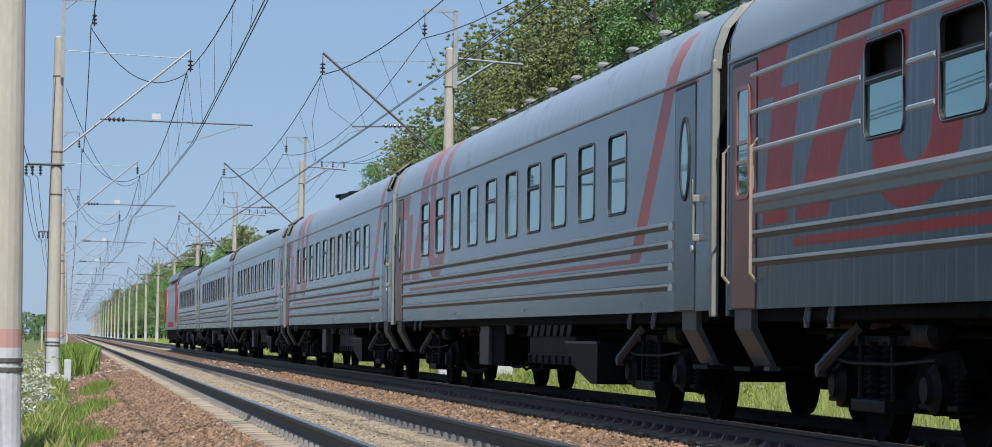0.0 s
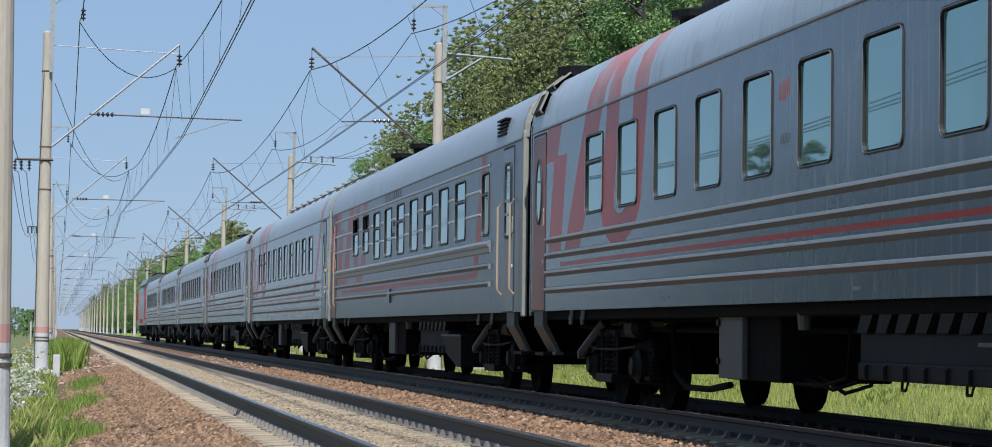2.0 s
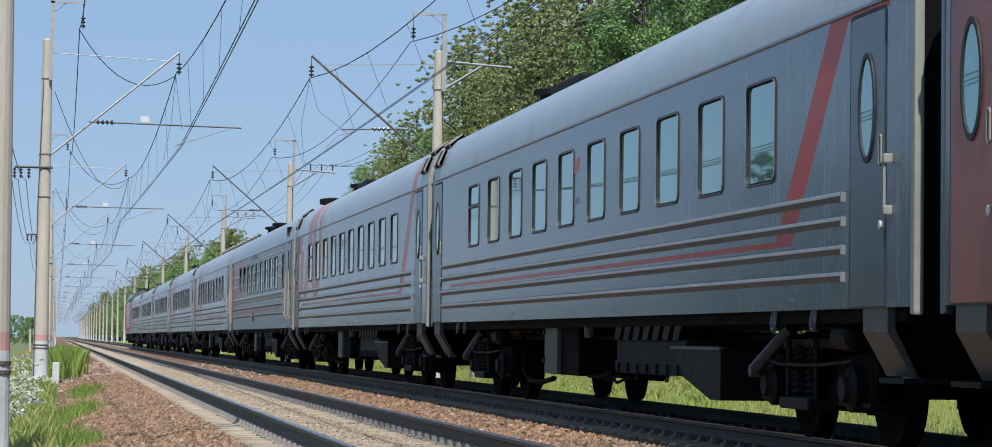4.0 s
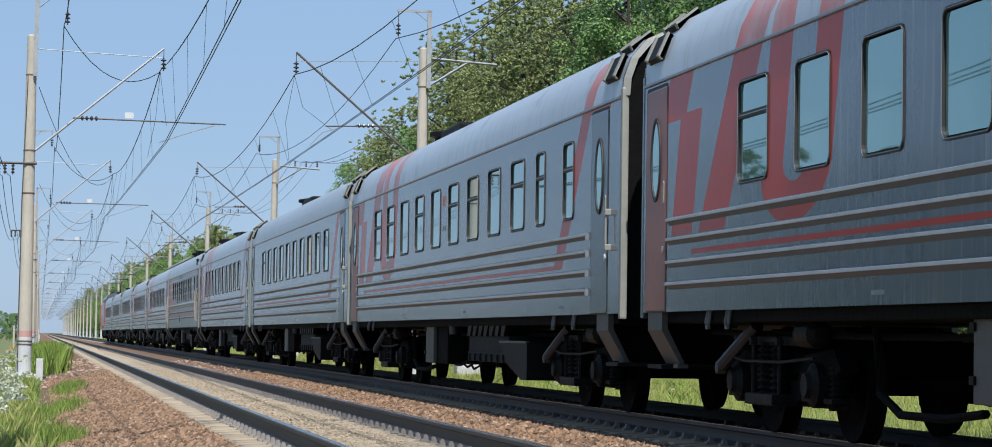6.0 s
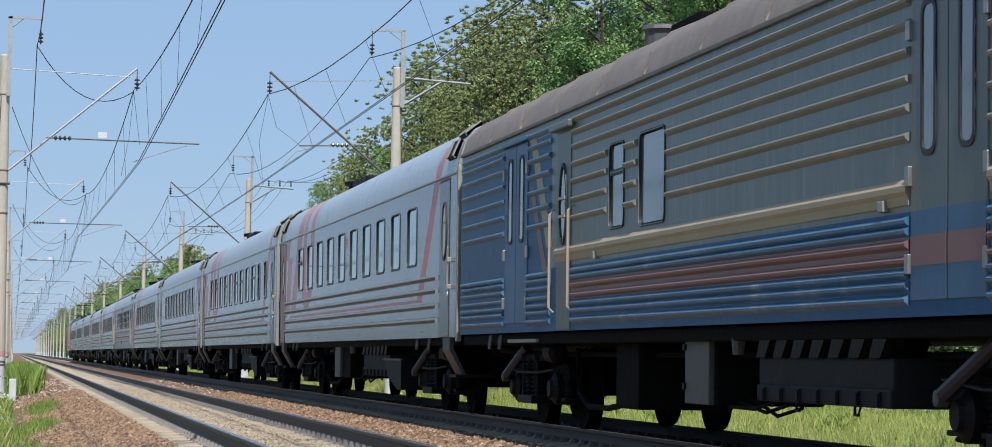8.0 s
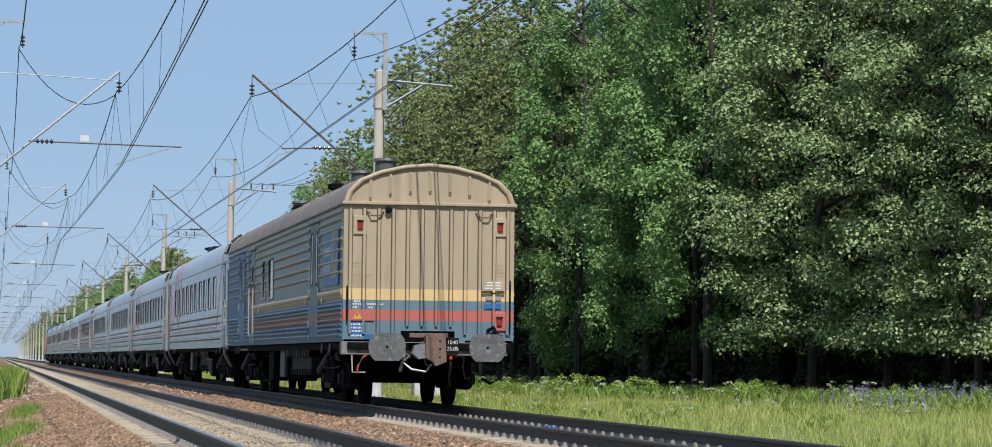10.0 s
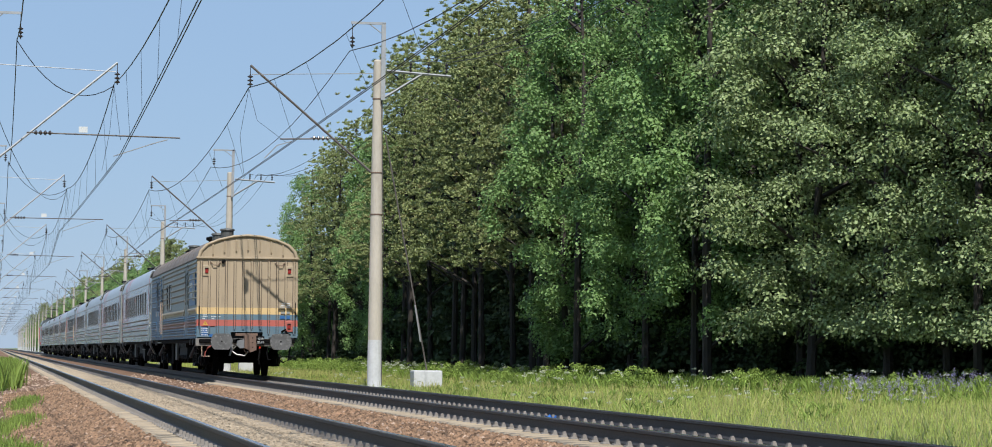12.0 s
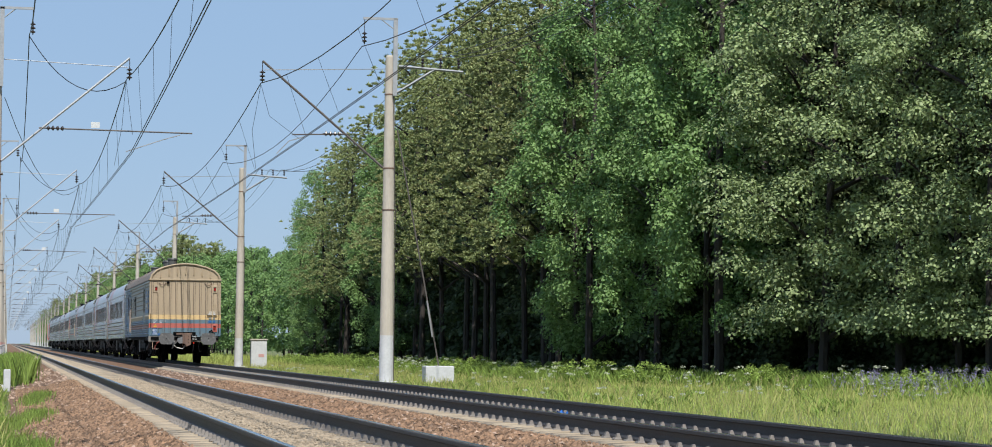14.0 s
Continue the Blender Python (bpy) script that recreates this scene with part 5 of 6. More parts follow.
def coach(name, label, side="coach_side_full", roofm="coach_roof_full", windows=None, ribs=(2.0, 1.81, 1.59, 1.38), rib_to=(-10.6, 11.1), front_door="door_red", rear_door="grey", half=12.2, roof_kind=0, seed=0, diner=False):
    root = empty(name, label, "passenger coach", "coaches of the train")
    windows = windows or []
    for s in (-1, 1):
        holes = [(y - w / 2, y + w / 2, z - h / 2, z + h / 2) for y, z, w, h, *_ in windows]
        bm = bmesh.new()
        wall(bm, s * SIDE, -half, half, 1.11, 3.41, holes)
        part("side_wall", bm, side, root)
        part("liner", boxed(*sorted((s * (SIDE - 0.19), s * (SIDE - 0.17))), -half + 0.05, half - 0.05, 1.2, 3.4), "inside", root)
        for y, z, w, h, *kind in windows:
            window(root, s, y, z, w, h, *kind)
        for z in ribs:
            bm = bmesh.new()
            prism(bm, [(s * (SIDE - 0.002), z - 0.06), (s * (SIDE + 0.03), z - 0.014), (s * (SIDE + 0.036), z + 0.0), (s * (SIDE + 0.03), z + 0.012), (s * (SIDE - 0.002), z + 0.026)], "y", *rib_to)
            fold = part("rib", bm, "fold", root, "raised fold along the side, its edge highlight painted pale")
            # thin strip coloured pale as the highlight on the fold's crest
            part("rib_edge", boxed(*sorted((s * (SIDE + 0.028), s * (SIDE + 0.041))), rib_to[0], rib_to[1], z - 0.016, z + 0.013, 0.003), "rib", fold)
            part("rib_end", boxed(*sorted((s * SIDE, s * (SIDE + 0.04))), rib_to[0] - 0.02, rib_to[0], z - 0.06, z + 0.013), "ribgrey", fold)
        if diner:
            bm = bmesh.new()
            prism(bm, [(s * (SIDE - 0.002), 1.95), (s * (SIDE + 0.02), 1.97), (s * (SIDE + 0.025), 2.03), (s * (SIDE + 0.05), 2.05), (s * (SIDE + 0.055), 2.09), (s * (SIDE + 0.03), 2.12), (s * (SIDE - 0.002), 2.14)], "y", -9.7, 11.3)
            part("broad_rib", bm, "ribgrey", root, "broad raised grey belt below the windows")
            part("side_cover", boxed(*sorted((s * SIDE, s * (SIDE + 0.03))), 1.6, 1.95, 1.36, 1.62, 0.01), "greydirt", root, "small grey cover plate")
            for k in range(6):
                part("number_bar", boxed(*sorted((s * SIDE, s * (SIDE + 0.004))), 1.06 + 0.07 * k, 1.11 + 0.07 * k, 2.55 if k % 2 else 2.75, 2.63 if k % 2 else 2.83), "rubber", root)
            for z, runs in ((2.53, 1), (2.87, 1), (3.2, 1)):
                edges = [11.4] + [e for y, zz, w, h, *_ in windows for e in (y + w / 2 + 0.1, y - w / 2 - 0.1)] + [-9.7]
                if z > 3.1:
                    edges = [11.4, -9.6]
                for a, b in zip(edges[::2], edges[1::2]):
                    if a - b > 0.15:
                        bm = bmesh.new()
                        prism(bm, [(s * (SIDE - 0.002), z - 0.028), (s * (SIDE + 0.02), z - 0.012), (s * (SIDE + 0.02), z + 0.01), (s * (SIDE - 0.002), z + 0.026)], "y", b, a)
                        part("rib", bm, "rib", root)
        bm = bmesh.new()
        prism(bm, [(s * (SIDE - 0.01), 3.37), (s * (SIDE + 0.022), 3.385), (s * (SIDE + 0.022), 3.405), (s * (SIDE - 0.01), 3.425)], "y", -half, half)
        part("gutter", bm, "greydirt", root)
        end_door(root, s, half - 0.55, front_door, oval=not diner)
        end_door(root, s, -half + 1.02, rear_door, oval=not diner)
        for e in (-1, 1):
            part("end_pillar", boxed(*sorted((s * (SIDE - 0.07), s * (SIDE + 0.006))), *sorted((e * half, e * (half + 0.10))), 1.05, 3.5, 0.02), "cream" if e < 0 else "grey", root, "pale end pillar")
            y = e * (half - 0.55) if e > 0 else -half + 1.02
            apron = part("step_apron", prismed([(s * (SIDE - 0.01), 1.11), (s * (SIDE - 0.01), 0.93), (s * (SIDE - 0.20), 0.60), (s * (SIDE - 0.25), 0.60), (s * (SIDE - 0.07), 0.95), (s * (SIDE - 0.07), 1.11)], "y", y + (-0.47 if e < 0 else -0.25), y + (0.13 if e < 0 else 0.35)), "plate", root, "folded grey step apron under the door, slanting inwards")
            part("apron_foot", boxed(*sorted((s * (SIDE - 0.28), s * (SIDE - 0.17))), y - (0.49 if e < 0 else 0.27), y - (0.3 if e < 0 else 0.08), 0.56, 0.60, 0.01), "plate", apron)
            part("apron_cheek", prismed([(s * (SIDE - 0.08), 1.11), (s * (SIDE - 0.08), 0.95), (s * (SIDE - 0.26), 0.60), (s * 0.7, 0.60), (s * 0.7, 1.11)], "y", y + e * 0.2, y + e * 0.23), "dark", apron)
            part("step", boxed(*sorted((s * 0.9, s * 1.45)), y + e * 0.35 - 0.3, y + e * 0.35 + 0.3, 0.55, 0.59), "dark2", root)
            if diner:
                for dy in (-0.5, 0.5):
                    part("handrail", tubed([(s * (SIDE + 0.01), y + dy, 1.35), (s * (SIDE + 0.07), y + dy, 1.42), (s * (SIDE + 0.07), y + dy, 2.55), (s * (SIDE + 0.01), y + dy, 2.62)], 0.016, 6), "chrome", root, "pale vertical handrail")
            elif e < 0:
                bar = part("handrail", tubed([(s * (SIDE + 0.05), y - 0.56, 2.2), (s * (SIDE + 0.05), y - 0.56, 1.8)], 0.012, 6), "cream", root, "short pale grab handle on two brackets")
                for z in (2.2, 1.82):
                    part("bracket", boxed(*sorted((s * (SIDE - 0.02), s * (SIDE + 0.065))), y - 0.595, y - 0.545, z - 0.035, z + 0.035, 0.012), "cream", bar)
    bm = bmesh.new()
    rows = [[bm.verts.new((x, y, z)) for x, z in ROOF] for y in (-half - 0.08, -half + 3, 0, half - 3, half + 0.08)]
    for u, v in zip(rows, rows[1:]):
        for k in range(len(ROOF) - 1):
            bm.faces.new((u[k], u[k + 1], v[k + 1], v[k]))
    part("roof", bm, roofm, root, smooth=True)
    for e in (-1, 1):
        end = [(-SIDE, 1.05), (SIDE, 1.05)] + ROOF
        # near-black colour stands for the shade in the gap between two coaches
        part("end_wall", prismed(end, "y", e * (half + 0.02), e * (half + 0.07)), "dark", root, "end wall coloured near-black for the gap's shade")
        bm = bmesh.new()
        inner = [(x * 0.955, 3.41 + (z - 3.41) * 0.95) for x, z in ROOF]
        for k in range(len(ROOF) - 1):
            q = [bm.verts.new((p[0], e * (half + y), p[1])) for p, y in ((ROOF[k], 0.08), (ROOF[k + 1], 0.08), (inner[k + 1], 0.13), (inner[k], 0.13))]
            bm.faces.new(q)
        part("end_rim", bm, "cream", root)
        part("gangway", boxed(-0.95, 0.95, *sorted((e * (half + 0.06), e * (half + 0.365))), 1.0, 3.6, 0.05), "rubber", root, "black rubber gangway bellows")
        part("coupler", boxed(-0.16, 0.16, *sorted((e * (half - 0.3), e * (half + 0.40))), 0.9, 1.2, 0.03), "rust", root)
        for s in (-1, 1):
            part("buffer", lathed([(0.06, -0.3), (0.09, -0.28), (0.09, 0.2), (0.22, 0.22), (0.22, 0.26), (0.05, 0.27)], pose(s * 0.88, e * (half + 0.06), 1.06, -90 * e, 0, 0), 14), "dark2", root)
    if roof_kind == 0:
        for e in (-1, 1):
            for s in (-1, 1):
                for k, (a, b) in enumerate((((1.515, 3.62), (1.41, 3.86)), ((1.36, 3.92), (1.14, 4.09)))):
                    n = Vector((b[1] - a[1], 0, a[0] - b[0])).normalized()
                    bm = bmesh.new()
                    y0, y1 = e * (half - 0.15), e * (half - 0.75)
                    pts = [(s * (a[0] + n.x * 0.05), a[1] + n.z * 0.05), (s * (b[0] + n.x * 0.05), b[1] + n.z * 0.05), (s * b[0], b[1] - 0.02), (s * a[0], a[1] - 0.02)]
                    prism(bm, pts, "y", y0, y1)
                    lv = part("roof_louvre", bm, "dark2", root, "weathered roof louvre over the vestibule")
                    for j in range(2):
                        f = bmesh.new()
                        yy = y0 + (y1 - y0) * (0.0 if j == 0 else 0.86)
                        prism(f, [(s * (p[0] * s + n.x * 0.02), p[1] + n.z * 0.02) for p in pts], "y", yy, yy + (y1 - y0) * 0.14)
                        part("louvre_frame", f, "cream", lv)
        part("roof_hatch", boxed(-0.55, 0.5, 5.0, 7.2, 4.2, 4.52, 0.05), "dark2", root, "low dark roof unit")
        part("air_outlet", lathed([(0.2, 4.2), (0.2, 4.5), (0.3, 4.52), (0.3, 4.6), (0.1, 4.64)], pose(-0.25, 8.6, 0), 12), "dark2", root)
    elif roof_kind == 1:
        for k in range(12):
            part("roof_ventilator", lathed([(0.05, 4.2), (0.05, 4.50), (0.10, 4.51), (0.105, 4.535), (0.05, 4.575)], pose(-0.45, -11.2 + 1.9 * k, 0), 12), "cream", root, "small tan mushroom ventilator")
        part("roof_rail", tubed([(-0.45, -11.6, 4.50), (-0.45, 11, 4.50)], 0.012, 5), "dark2", root)
    else:
        part("air_outlet", lathed([(0.22, 4.2), (0.22, 4.42), (0.34, 4.44), (0.34, 4.58), (0.1, 4.62)], pose(-0.3, -9.9, 0), 14), "dark2", root, "round grey air outlet")
        for y in (6.2, 9.2):
            part("air_outlet", lathed([(0.18, 4.2), (0.18, 4.50), (0.27, 4.52), (0.27, 4.60), (0.1, 4.63)], pose(-0.35, y, 0), 14), "dark2", root, "round grey air outlet")
        for s in (-1, 1):
            for k in range(5):
                part("louvre_slat", boxed(*sorted((s * 1.46, s * 1.54)), -10.9, -10.2, 3.55 + 0.05 * k, 3.575 + 0.05 * k), "dark2", root)
    bogie(root, 8.5)
    bogie(root, -8.5)
    under_gear(root)
    for y, w in ((-9.2, 0.25), (4.4, 0.45), (-2.0, 0.3)):
        for s in (-1, 1):
            part("marking", boxed(*sorted((s * SIDE, s * (SIDE + 0.003))), y, y + w * 0.7, 1.185, 1.22), "ribgrey", root, "small unreadable white marking")
    return root


WIN = [(8.2 - 1.785 * k, 2.66, 0.95, 0.88) for k in range(10)]
NARROW = [(-7.67, 2.66, 0.56, 0.88, True), (-9.42, 2.66, 0.6, 0.88, True)]


def mixed(split):
    return [(*w, k in split) for k, w in enumerate(WIN)]


CARS = []
LBL = "grey passenger coach with highlight-painted ribs and faded red lettering shapes"
DINER_WIN = [(7.5, 2.75, 0.95, 0.74, True, True), (5.72, 2.75, 0.95, 0.74, True, True)] + [(y, 2.66, 1.0, 0.88, k % 2 == 0) for k, y in enumerate((3.89, 2.11, 0.33, -1.45, -3.23, -5.01, -6.79))] + [(-9.2, 2.66, 0.6, 0.88, True)]
diner = dict(side="diner_side", roofm="roof", windows=DINER_WIN, ribs=(1.79, 1.54), rib_to=(-9.7, 11.3), rear_door="greydirt", roof_kind=2, diner=True)
plain = dict(side="coach_side_slash", roofm="roof", front_door="grey")
spec = [
    (1, dict(windows=[(w[0] - 0.15, *w[1:]) for w in mixed({0})])), (2, dict(windows=mixed({0, 1, 3, 5, 6, 8})[:9] + NARROW)),
    (3, dict(windows=[(w[0] - 0.22, *w[1:]) for w in mixed({0})], **plain)), (4, dict(windows=mixed({0}))),
    (5, diner), (6, dict(windows=mixed({0, 1, 4, 6, 8, 9}), roof_kind=1)), (7, dict(windows=mixed({1, 2, 4, 8}))),
    (8, dict(windows=mixed({3}), **plain)), (9, dict(windows=mixed({5}), **plain)), (10, dict(windows=mixed({9}), **plain)),
]
for k, kw in spec:
    lab = "dark grey ribbed dining coach with faded red lettering shapes" if k == 5 else LBL if "side" not in kw else "grey passenger coach with highlight-painted ribs and a red slash"
    CARS.append((coach("dining_coach" if k == 5 else "passenger_coach", lab, seed=k, **kw), (65.9 if k > 1 else 65.5) + PITCH * (k - 1)))


def lettering(body, y, z, size, material, parent, x):
    """Words on the side that faces -X, read from +Y to -Y."""
    cu = bpy.data.curves.new("lettering", "FONT")
    cu.body, cu.size, cu.extrude, cu.space_character = body, size, 0.001, 2.5
    me = bpy.data.meshes.new_from_object(bpy.data.objects.new("lettering", cu))
    me.materials.append(M[material])
    ob = new("lettering", me)
    ob.parent = parent
    ob.matrix_basis = pose(x, y, z, 90, 0, -90)
    return tagged(ob, "spaced dark lettering above the windows")


lettering("РЕСТОРАН", 2.55, 3.235, 0.215, "rubber", CARS[4][0], -SIDE - 0.004)
for car, _ in CARS[:4]:
    for k, (dy, dz) in enumerate(((0.0, 0.0), (0.12, 0.0), (0.24, 0.03))):
        tagged(part("small_mark", prismed([(0.36 - dy, 2.82 + dz), (0.29 - dy, 2.82 + dz), (0.27 - dy, 2.97 + dz), (0.34 - dy, 2.97 + dz)], "x", -SIDE - 0.004, -SIDE), "red", car), "small red owner's mark")
    for k in range(5):
        part("number_bar", boxed(-SIDE - 0.004, -SIDE, 0.02 + 0.06 * k, 0.06 + 0.06 * k, 2.45, 2.53), "greydirt", car)


# ---- baggage van ----
def baggage_van():
    root = empty("baggage_van", "weathered olive and blue mail van with a striped beige end wall", "mail van", "coaches of the train")
    half = 11.75
    for s in (-1, 1):
        bm = bmesh.new()
        wall(bm, s * SIDE, -half, half, 1.14, 3.56, [(1.95, 2.6, 2.17, 3.03), (0.25, 1.27, 2.14, 3.04)])
        part("side_wall", bm, "bag_side", root)
        part("liner", boxed(*sorted((s * 1.36, s * 1.34)), -half + 0.1, half - 0.1, 1.2, 3.5), "inside", root)
        window(root, s, 2.275, 2.6, 0.65, 0.86, True, False, "dglass")
        window(root, s, 0.76, 2.59, 1.02, 0.9, False, False, "dglass")
        stops = [(11.6, 8.5), (6.95, 5.6), (4.4, -6.7), (-8.25, -11.65)]
        for z, col in ((3.46, "bag_olive"), (3.32, "bag_olive"), (3.16, "bag_olive"), (2.97, "bag_olive"), (2.78, "bag_olive"), (2.58, "bag_olive"), (2.38, "bag_olive"), (1.80, "bag_blue"), (1.73, "bag_blue"), (1.64, "bag_red"), (1.53, "bag_red"), (1.44, "bag_blue"), (1.36, "bag_blue"), (1.26, "bag_blue")):
            for a, b in stops:
                c = "rib_blue" if b > 5 else {"bag_olive": "rib_olive", "bag_blue": "rib_blue"}.get(col, col)
                pieces = [(a, b)]
                if a == 4.4 and 2.1 < z < 3.05:
                    pieces = [(4.4, 2.72), (1.88, 1.4), (0.14, b)] 
                for p, q in pieces:
                    bm = bmesh.new()
                    prism(bm, [(s * (SIDE - 0.002), z - 0.045), (s * (SIDE + 0.036), z - 0.016), (s * (SIDE + 0.042), z + 0.004), (s * (SIDE + 0.032), z + 0.018), (s * (SIDE - 0.002), z + 0.032)], "y", q, p)
                    part("rib", bm, c, root)
        for a, b in ((5.3, -6.7), (-8.25, -11.65)):
            bm = bmesh.new()
            prism(bm, [(s * (SIDE - 0.002), 1.90), (s * (SIDE + 0.012), 1.91), (s * (SIDE + 0.02), 1.97), (s * (SIDE + 0.04), 2.0), (s * (SIDE + 0.04), 2.04), (s * (SIDE - 0.002), 2.09)], "y", b, a)
            part("stripe", bm, "bag_cream", root, "broad faded cream stripe")
            part("stripe", boxed(*sorted((s * SIDE, s * (SIDE + 0.004))), b, a, 1.48, 1.69), "bag_red", root, "faded red stripe")
        for z0, z1, c in ((2.08, 3.56, "end_beige"), (1.88, 2.08, "end_yellow"), (1.71, 1.88, "end_blue"), (1.52, 1.71, "end_red"), (1.16, 1.52, "end_blue")):
            part("corner_post", boxed(*sorted((s * (SIDE - 0.02), s * (SIDE + 0.006))), -half - 0.025, -half + 0.10, z0, z1), c, root, "painted corner post")
        # double doors in the rear third and single leaf doors further forward
        for y0, y1, c in ((-8.2, -6.75, "bag_olive"), (7.0, 8.45, "bag_blue")):
            my = (y0 + y1) / 2
            for a, b in ((y0, my - 0.008), (my + 0.008, y1)):
                d = part("door", boxed(*sorted((s * (SIDE - 0.02), s * (SIDE + 0.012))), a, b, 1.25, 3.42, 0.012), c, root, "tall narrow door leaf with a slot window")
                f = bmesh.new()
                ring(f, rounded((a + b) / 2, 2.75, 0.30, 1.06, 0.1), rounded((a + b) / 2, 2.75, 0.22, 0.98, 0.07), s * (SIDE + 0.008), s * (SIDE + 0.022))
                part("window_frame", f, "rubber", d)
                part("pane", boxed(*sorted((s * (SIDE + 0.008), s * (SIDE + 0.015))), (a + b) / 2 - 0.11, (a + b) / 2 + 0.11, 2.26, 3.24), "dglass", d)
                for z in (1.5, 2.1, 3.1):
                    part("hinge", boxed(*sorted((s * SIDE, s * (SIDE + 0.04))), (a - 0.06 if a == y0 else b - 0.02), (a + 0.02 if a == y0 else b + 0.06), z - 0.07, z + 0.07, 0.008), "steel", d)
                if c == "bag_olive":
                    for z0, z1, cc in ((1.25, 1.86, "bag_blue"), (1.48, 1.69, "bag_red")):
                        off = 0.014 if cc == "bag_blue" else 0.017
                        part("door_stripe", boxed(*sorted((s * (SIDE + 0.01), s * (SIDE + off))), a + 0.012, b - 0.012, z0 + 0.005, z1), cc, d)
            part("door_lintel", boxed(*sorted((s * SIDE, s * (SIDE + 0.06))), y0 - 0.1, y1 + 0.1, 3.43, 3.48, 0.01), c, root)
        d = part("door", boxed(*sorted((s * (SIDE - 0.02), s * (SIDE + 0.012))), 4.5, 5.25, 1.15, 3.36, 0.012), "bag_olive", root, "narrow door with an oval window")
        o = [(4.88 + 0.2 * math.cos(2 * math.pi * k / 20), 2.55 + 0.46 * math.sin(2 * math.pi * k / 20)) for k in range(20)]
        i = [(4.88 + 0.16 * math.cos(2 * math.pi * k / 20), 2.55 + 0.42 * math.sin(2 * math.pi * k / 20)) for k in range(20)]
        f = bmesh.new()
        ring(f, o, i, s * (SIDE + 0.01), s * (SIDE + 0.03))
        part("window_frame", f, "rubber", d)
        part("pane", prismed(i, "x", s * (SIDE + 0.012), s * (SIDE + 0.018)), "dglass", d)
        for z in (2.4, 2.6):
            part("window_bar", boxed(*sorted((s * (SIDE + 0.02), s * (SIDE + 0.04))), 4.7, 5.06, z, z + 0.03), "chrome", d)
        part("door_lintel", boxed(*sorted((s * SIDE, s * (SIDE + 0.09))), 4.35, 5.4, 3.38, 3.46, 0.015), "bag_olive", root)
        for y in (4.4, 5.42):
            part("handrail", tubed([(s * (SIDE + 0.01), y, 1.35), (s * (SIDE + 0.06), y, 1.4), (s * (SIDE + 0.06), y, 2.46), (s * (SIDE + 0.01), y, 2.52)], 0.016, 6), "chrome", root, "pale vertical handrail")
        for pts, c in (([(6.95, 3.5), (6.6, 3.5), (5.5, 2.1), (5.85, 2.1)], "bag_cream"), ([(6.9, 2.85), (6.65, 2.85), (5.75, 1.75), (6.0, 1.75)], "bag_red")):
            part("diagonal_stripe", prismed(pts, "x", s * (SIDE + 0.0005), s * (SIDE + 0.004)), c, root, "faded slanting stripe between the doors")
        # poster-like panel with pale bars for the unreadable words
        pn = part("name_panel", boxed(*sorted((s * (SIDE + 0.001), s * (SIDE + 0.028))), -11.2, -8.95, 2.16, 3.2), "panel_blue", root, "blue owner's panel with pale lettering bars and emblem")
        part("emblem", boxed(*sorted((s * (SIDE + 0.028), s * (SIDE + 0.031))), -11.1, -10.25, 2.3, 3.14), "bag_cream", pn, "pale emblem field")
        part("emblem_mark", prismed([(-10.68, 2.5), (-10.36, 2.95), (-10.55, 2.85), (-10.68, 3.05), (-10.81, 2.85), (-11.0, 2.95)], "x", s * (SIDE + 0.031), s * (SIDE + 0.034)), "panel_blue", pn)
        for k, z in enumerate((2.72, 2.42)):
            for j in range(6):
                part("lettering_bar", boxed(*sorted((s * (SIDE + 0.028), s * (SIDE + 0.031))), -9.1 - 0.17 * j - 0.11, -9.1 - 0.17 * j, z, z + 0.15), "white", pn)
        for y in (3.2, -6.2, -8.9):
            part("side_bracket", boxed(*sorted((s * SIDE, s * (SIDE + 0.05))), y - 0.06, y + 0.06, 1.88, 1.96, 0.01), "cream", root)
        part("gutter", boxed(*sorted((s * (SIDE - 0.02), s * (SIDE + 0.035))), -half, half, 3.555, 3.60, 0.008), "bag_roof", root)
    roof = [(1.545, 3.60), (1.47, 3.82), (1.27, 4.02), (0.92, 4.17), (0.46, 4.28), (0.0, 4.32)]
    roof = roof + [(-x, z) for x, z in roof[-2::-1]]
    bm = bmesh.new()
    rows = [[bm.verts.new((x, y, z)) for x, z in roof] for y in np.linspace(-half, half, 12)]
    for u, v in zip(rows, rows[1:]):
        for k in range(len(roof) - 1):
            bm.faces.new((u[k], u[k + 1], v[k + 1], v[k]))
    part("roof", bm, "bag_roof", root, smooth=True)
    for j in range(1, 11):
        bm = bmesh.new()
        y = -half + 2 * half * j / 11
        tube(bm, [(x, y, z + 0.004) for x, z in roof], 0.018, 5)
        part("roof_seam", bm, "bag_roof", root)
    # rear end wall with upright ribs, painted bands, handles, lamps
    def end(y, sgn, full):
        part("end_wall", boxed(-1.53, 1.53, *sorted((y, y + sgn * 0.03)), 1.88, 3.60), "end_beige" if full else "bag_blue", root, "dusty beige end wall")
        part("end_gable", prismed([(x * 0.99, z - 0.0) for x, z in roof], "y", y, y + sgn * 0.03), "end_beige" if full else "bag_blue", root)
    end(-half, -1, True)
    end(half, 1, False)
    part("end_wall", boxed(-1.53, 1.53, half, half + 0.03, 1.14, 1.88), "bag_blue", root)
    yb = -half - 0.03
    bm = bmesh.new()
    rows = []
    for off, yy in ((1.0, yb + 0.03), (1.0, yb - 0.05), (0.945, yb - 0.05), (0.93, yb - 0.01)):
        rows.append([bm.verts.new((x * off, yy, 3.60 + (z - 3.60) * (1.0 if off == 1 else 0.9))) for x, z in roof])
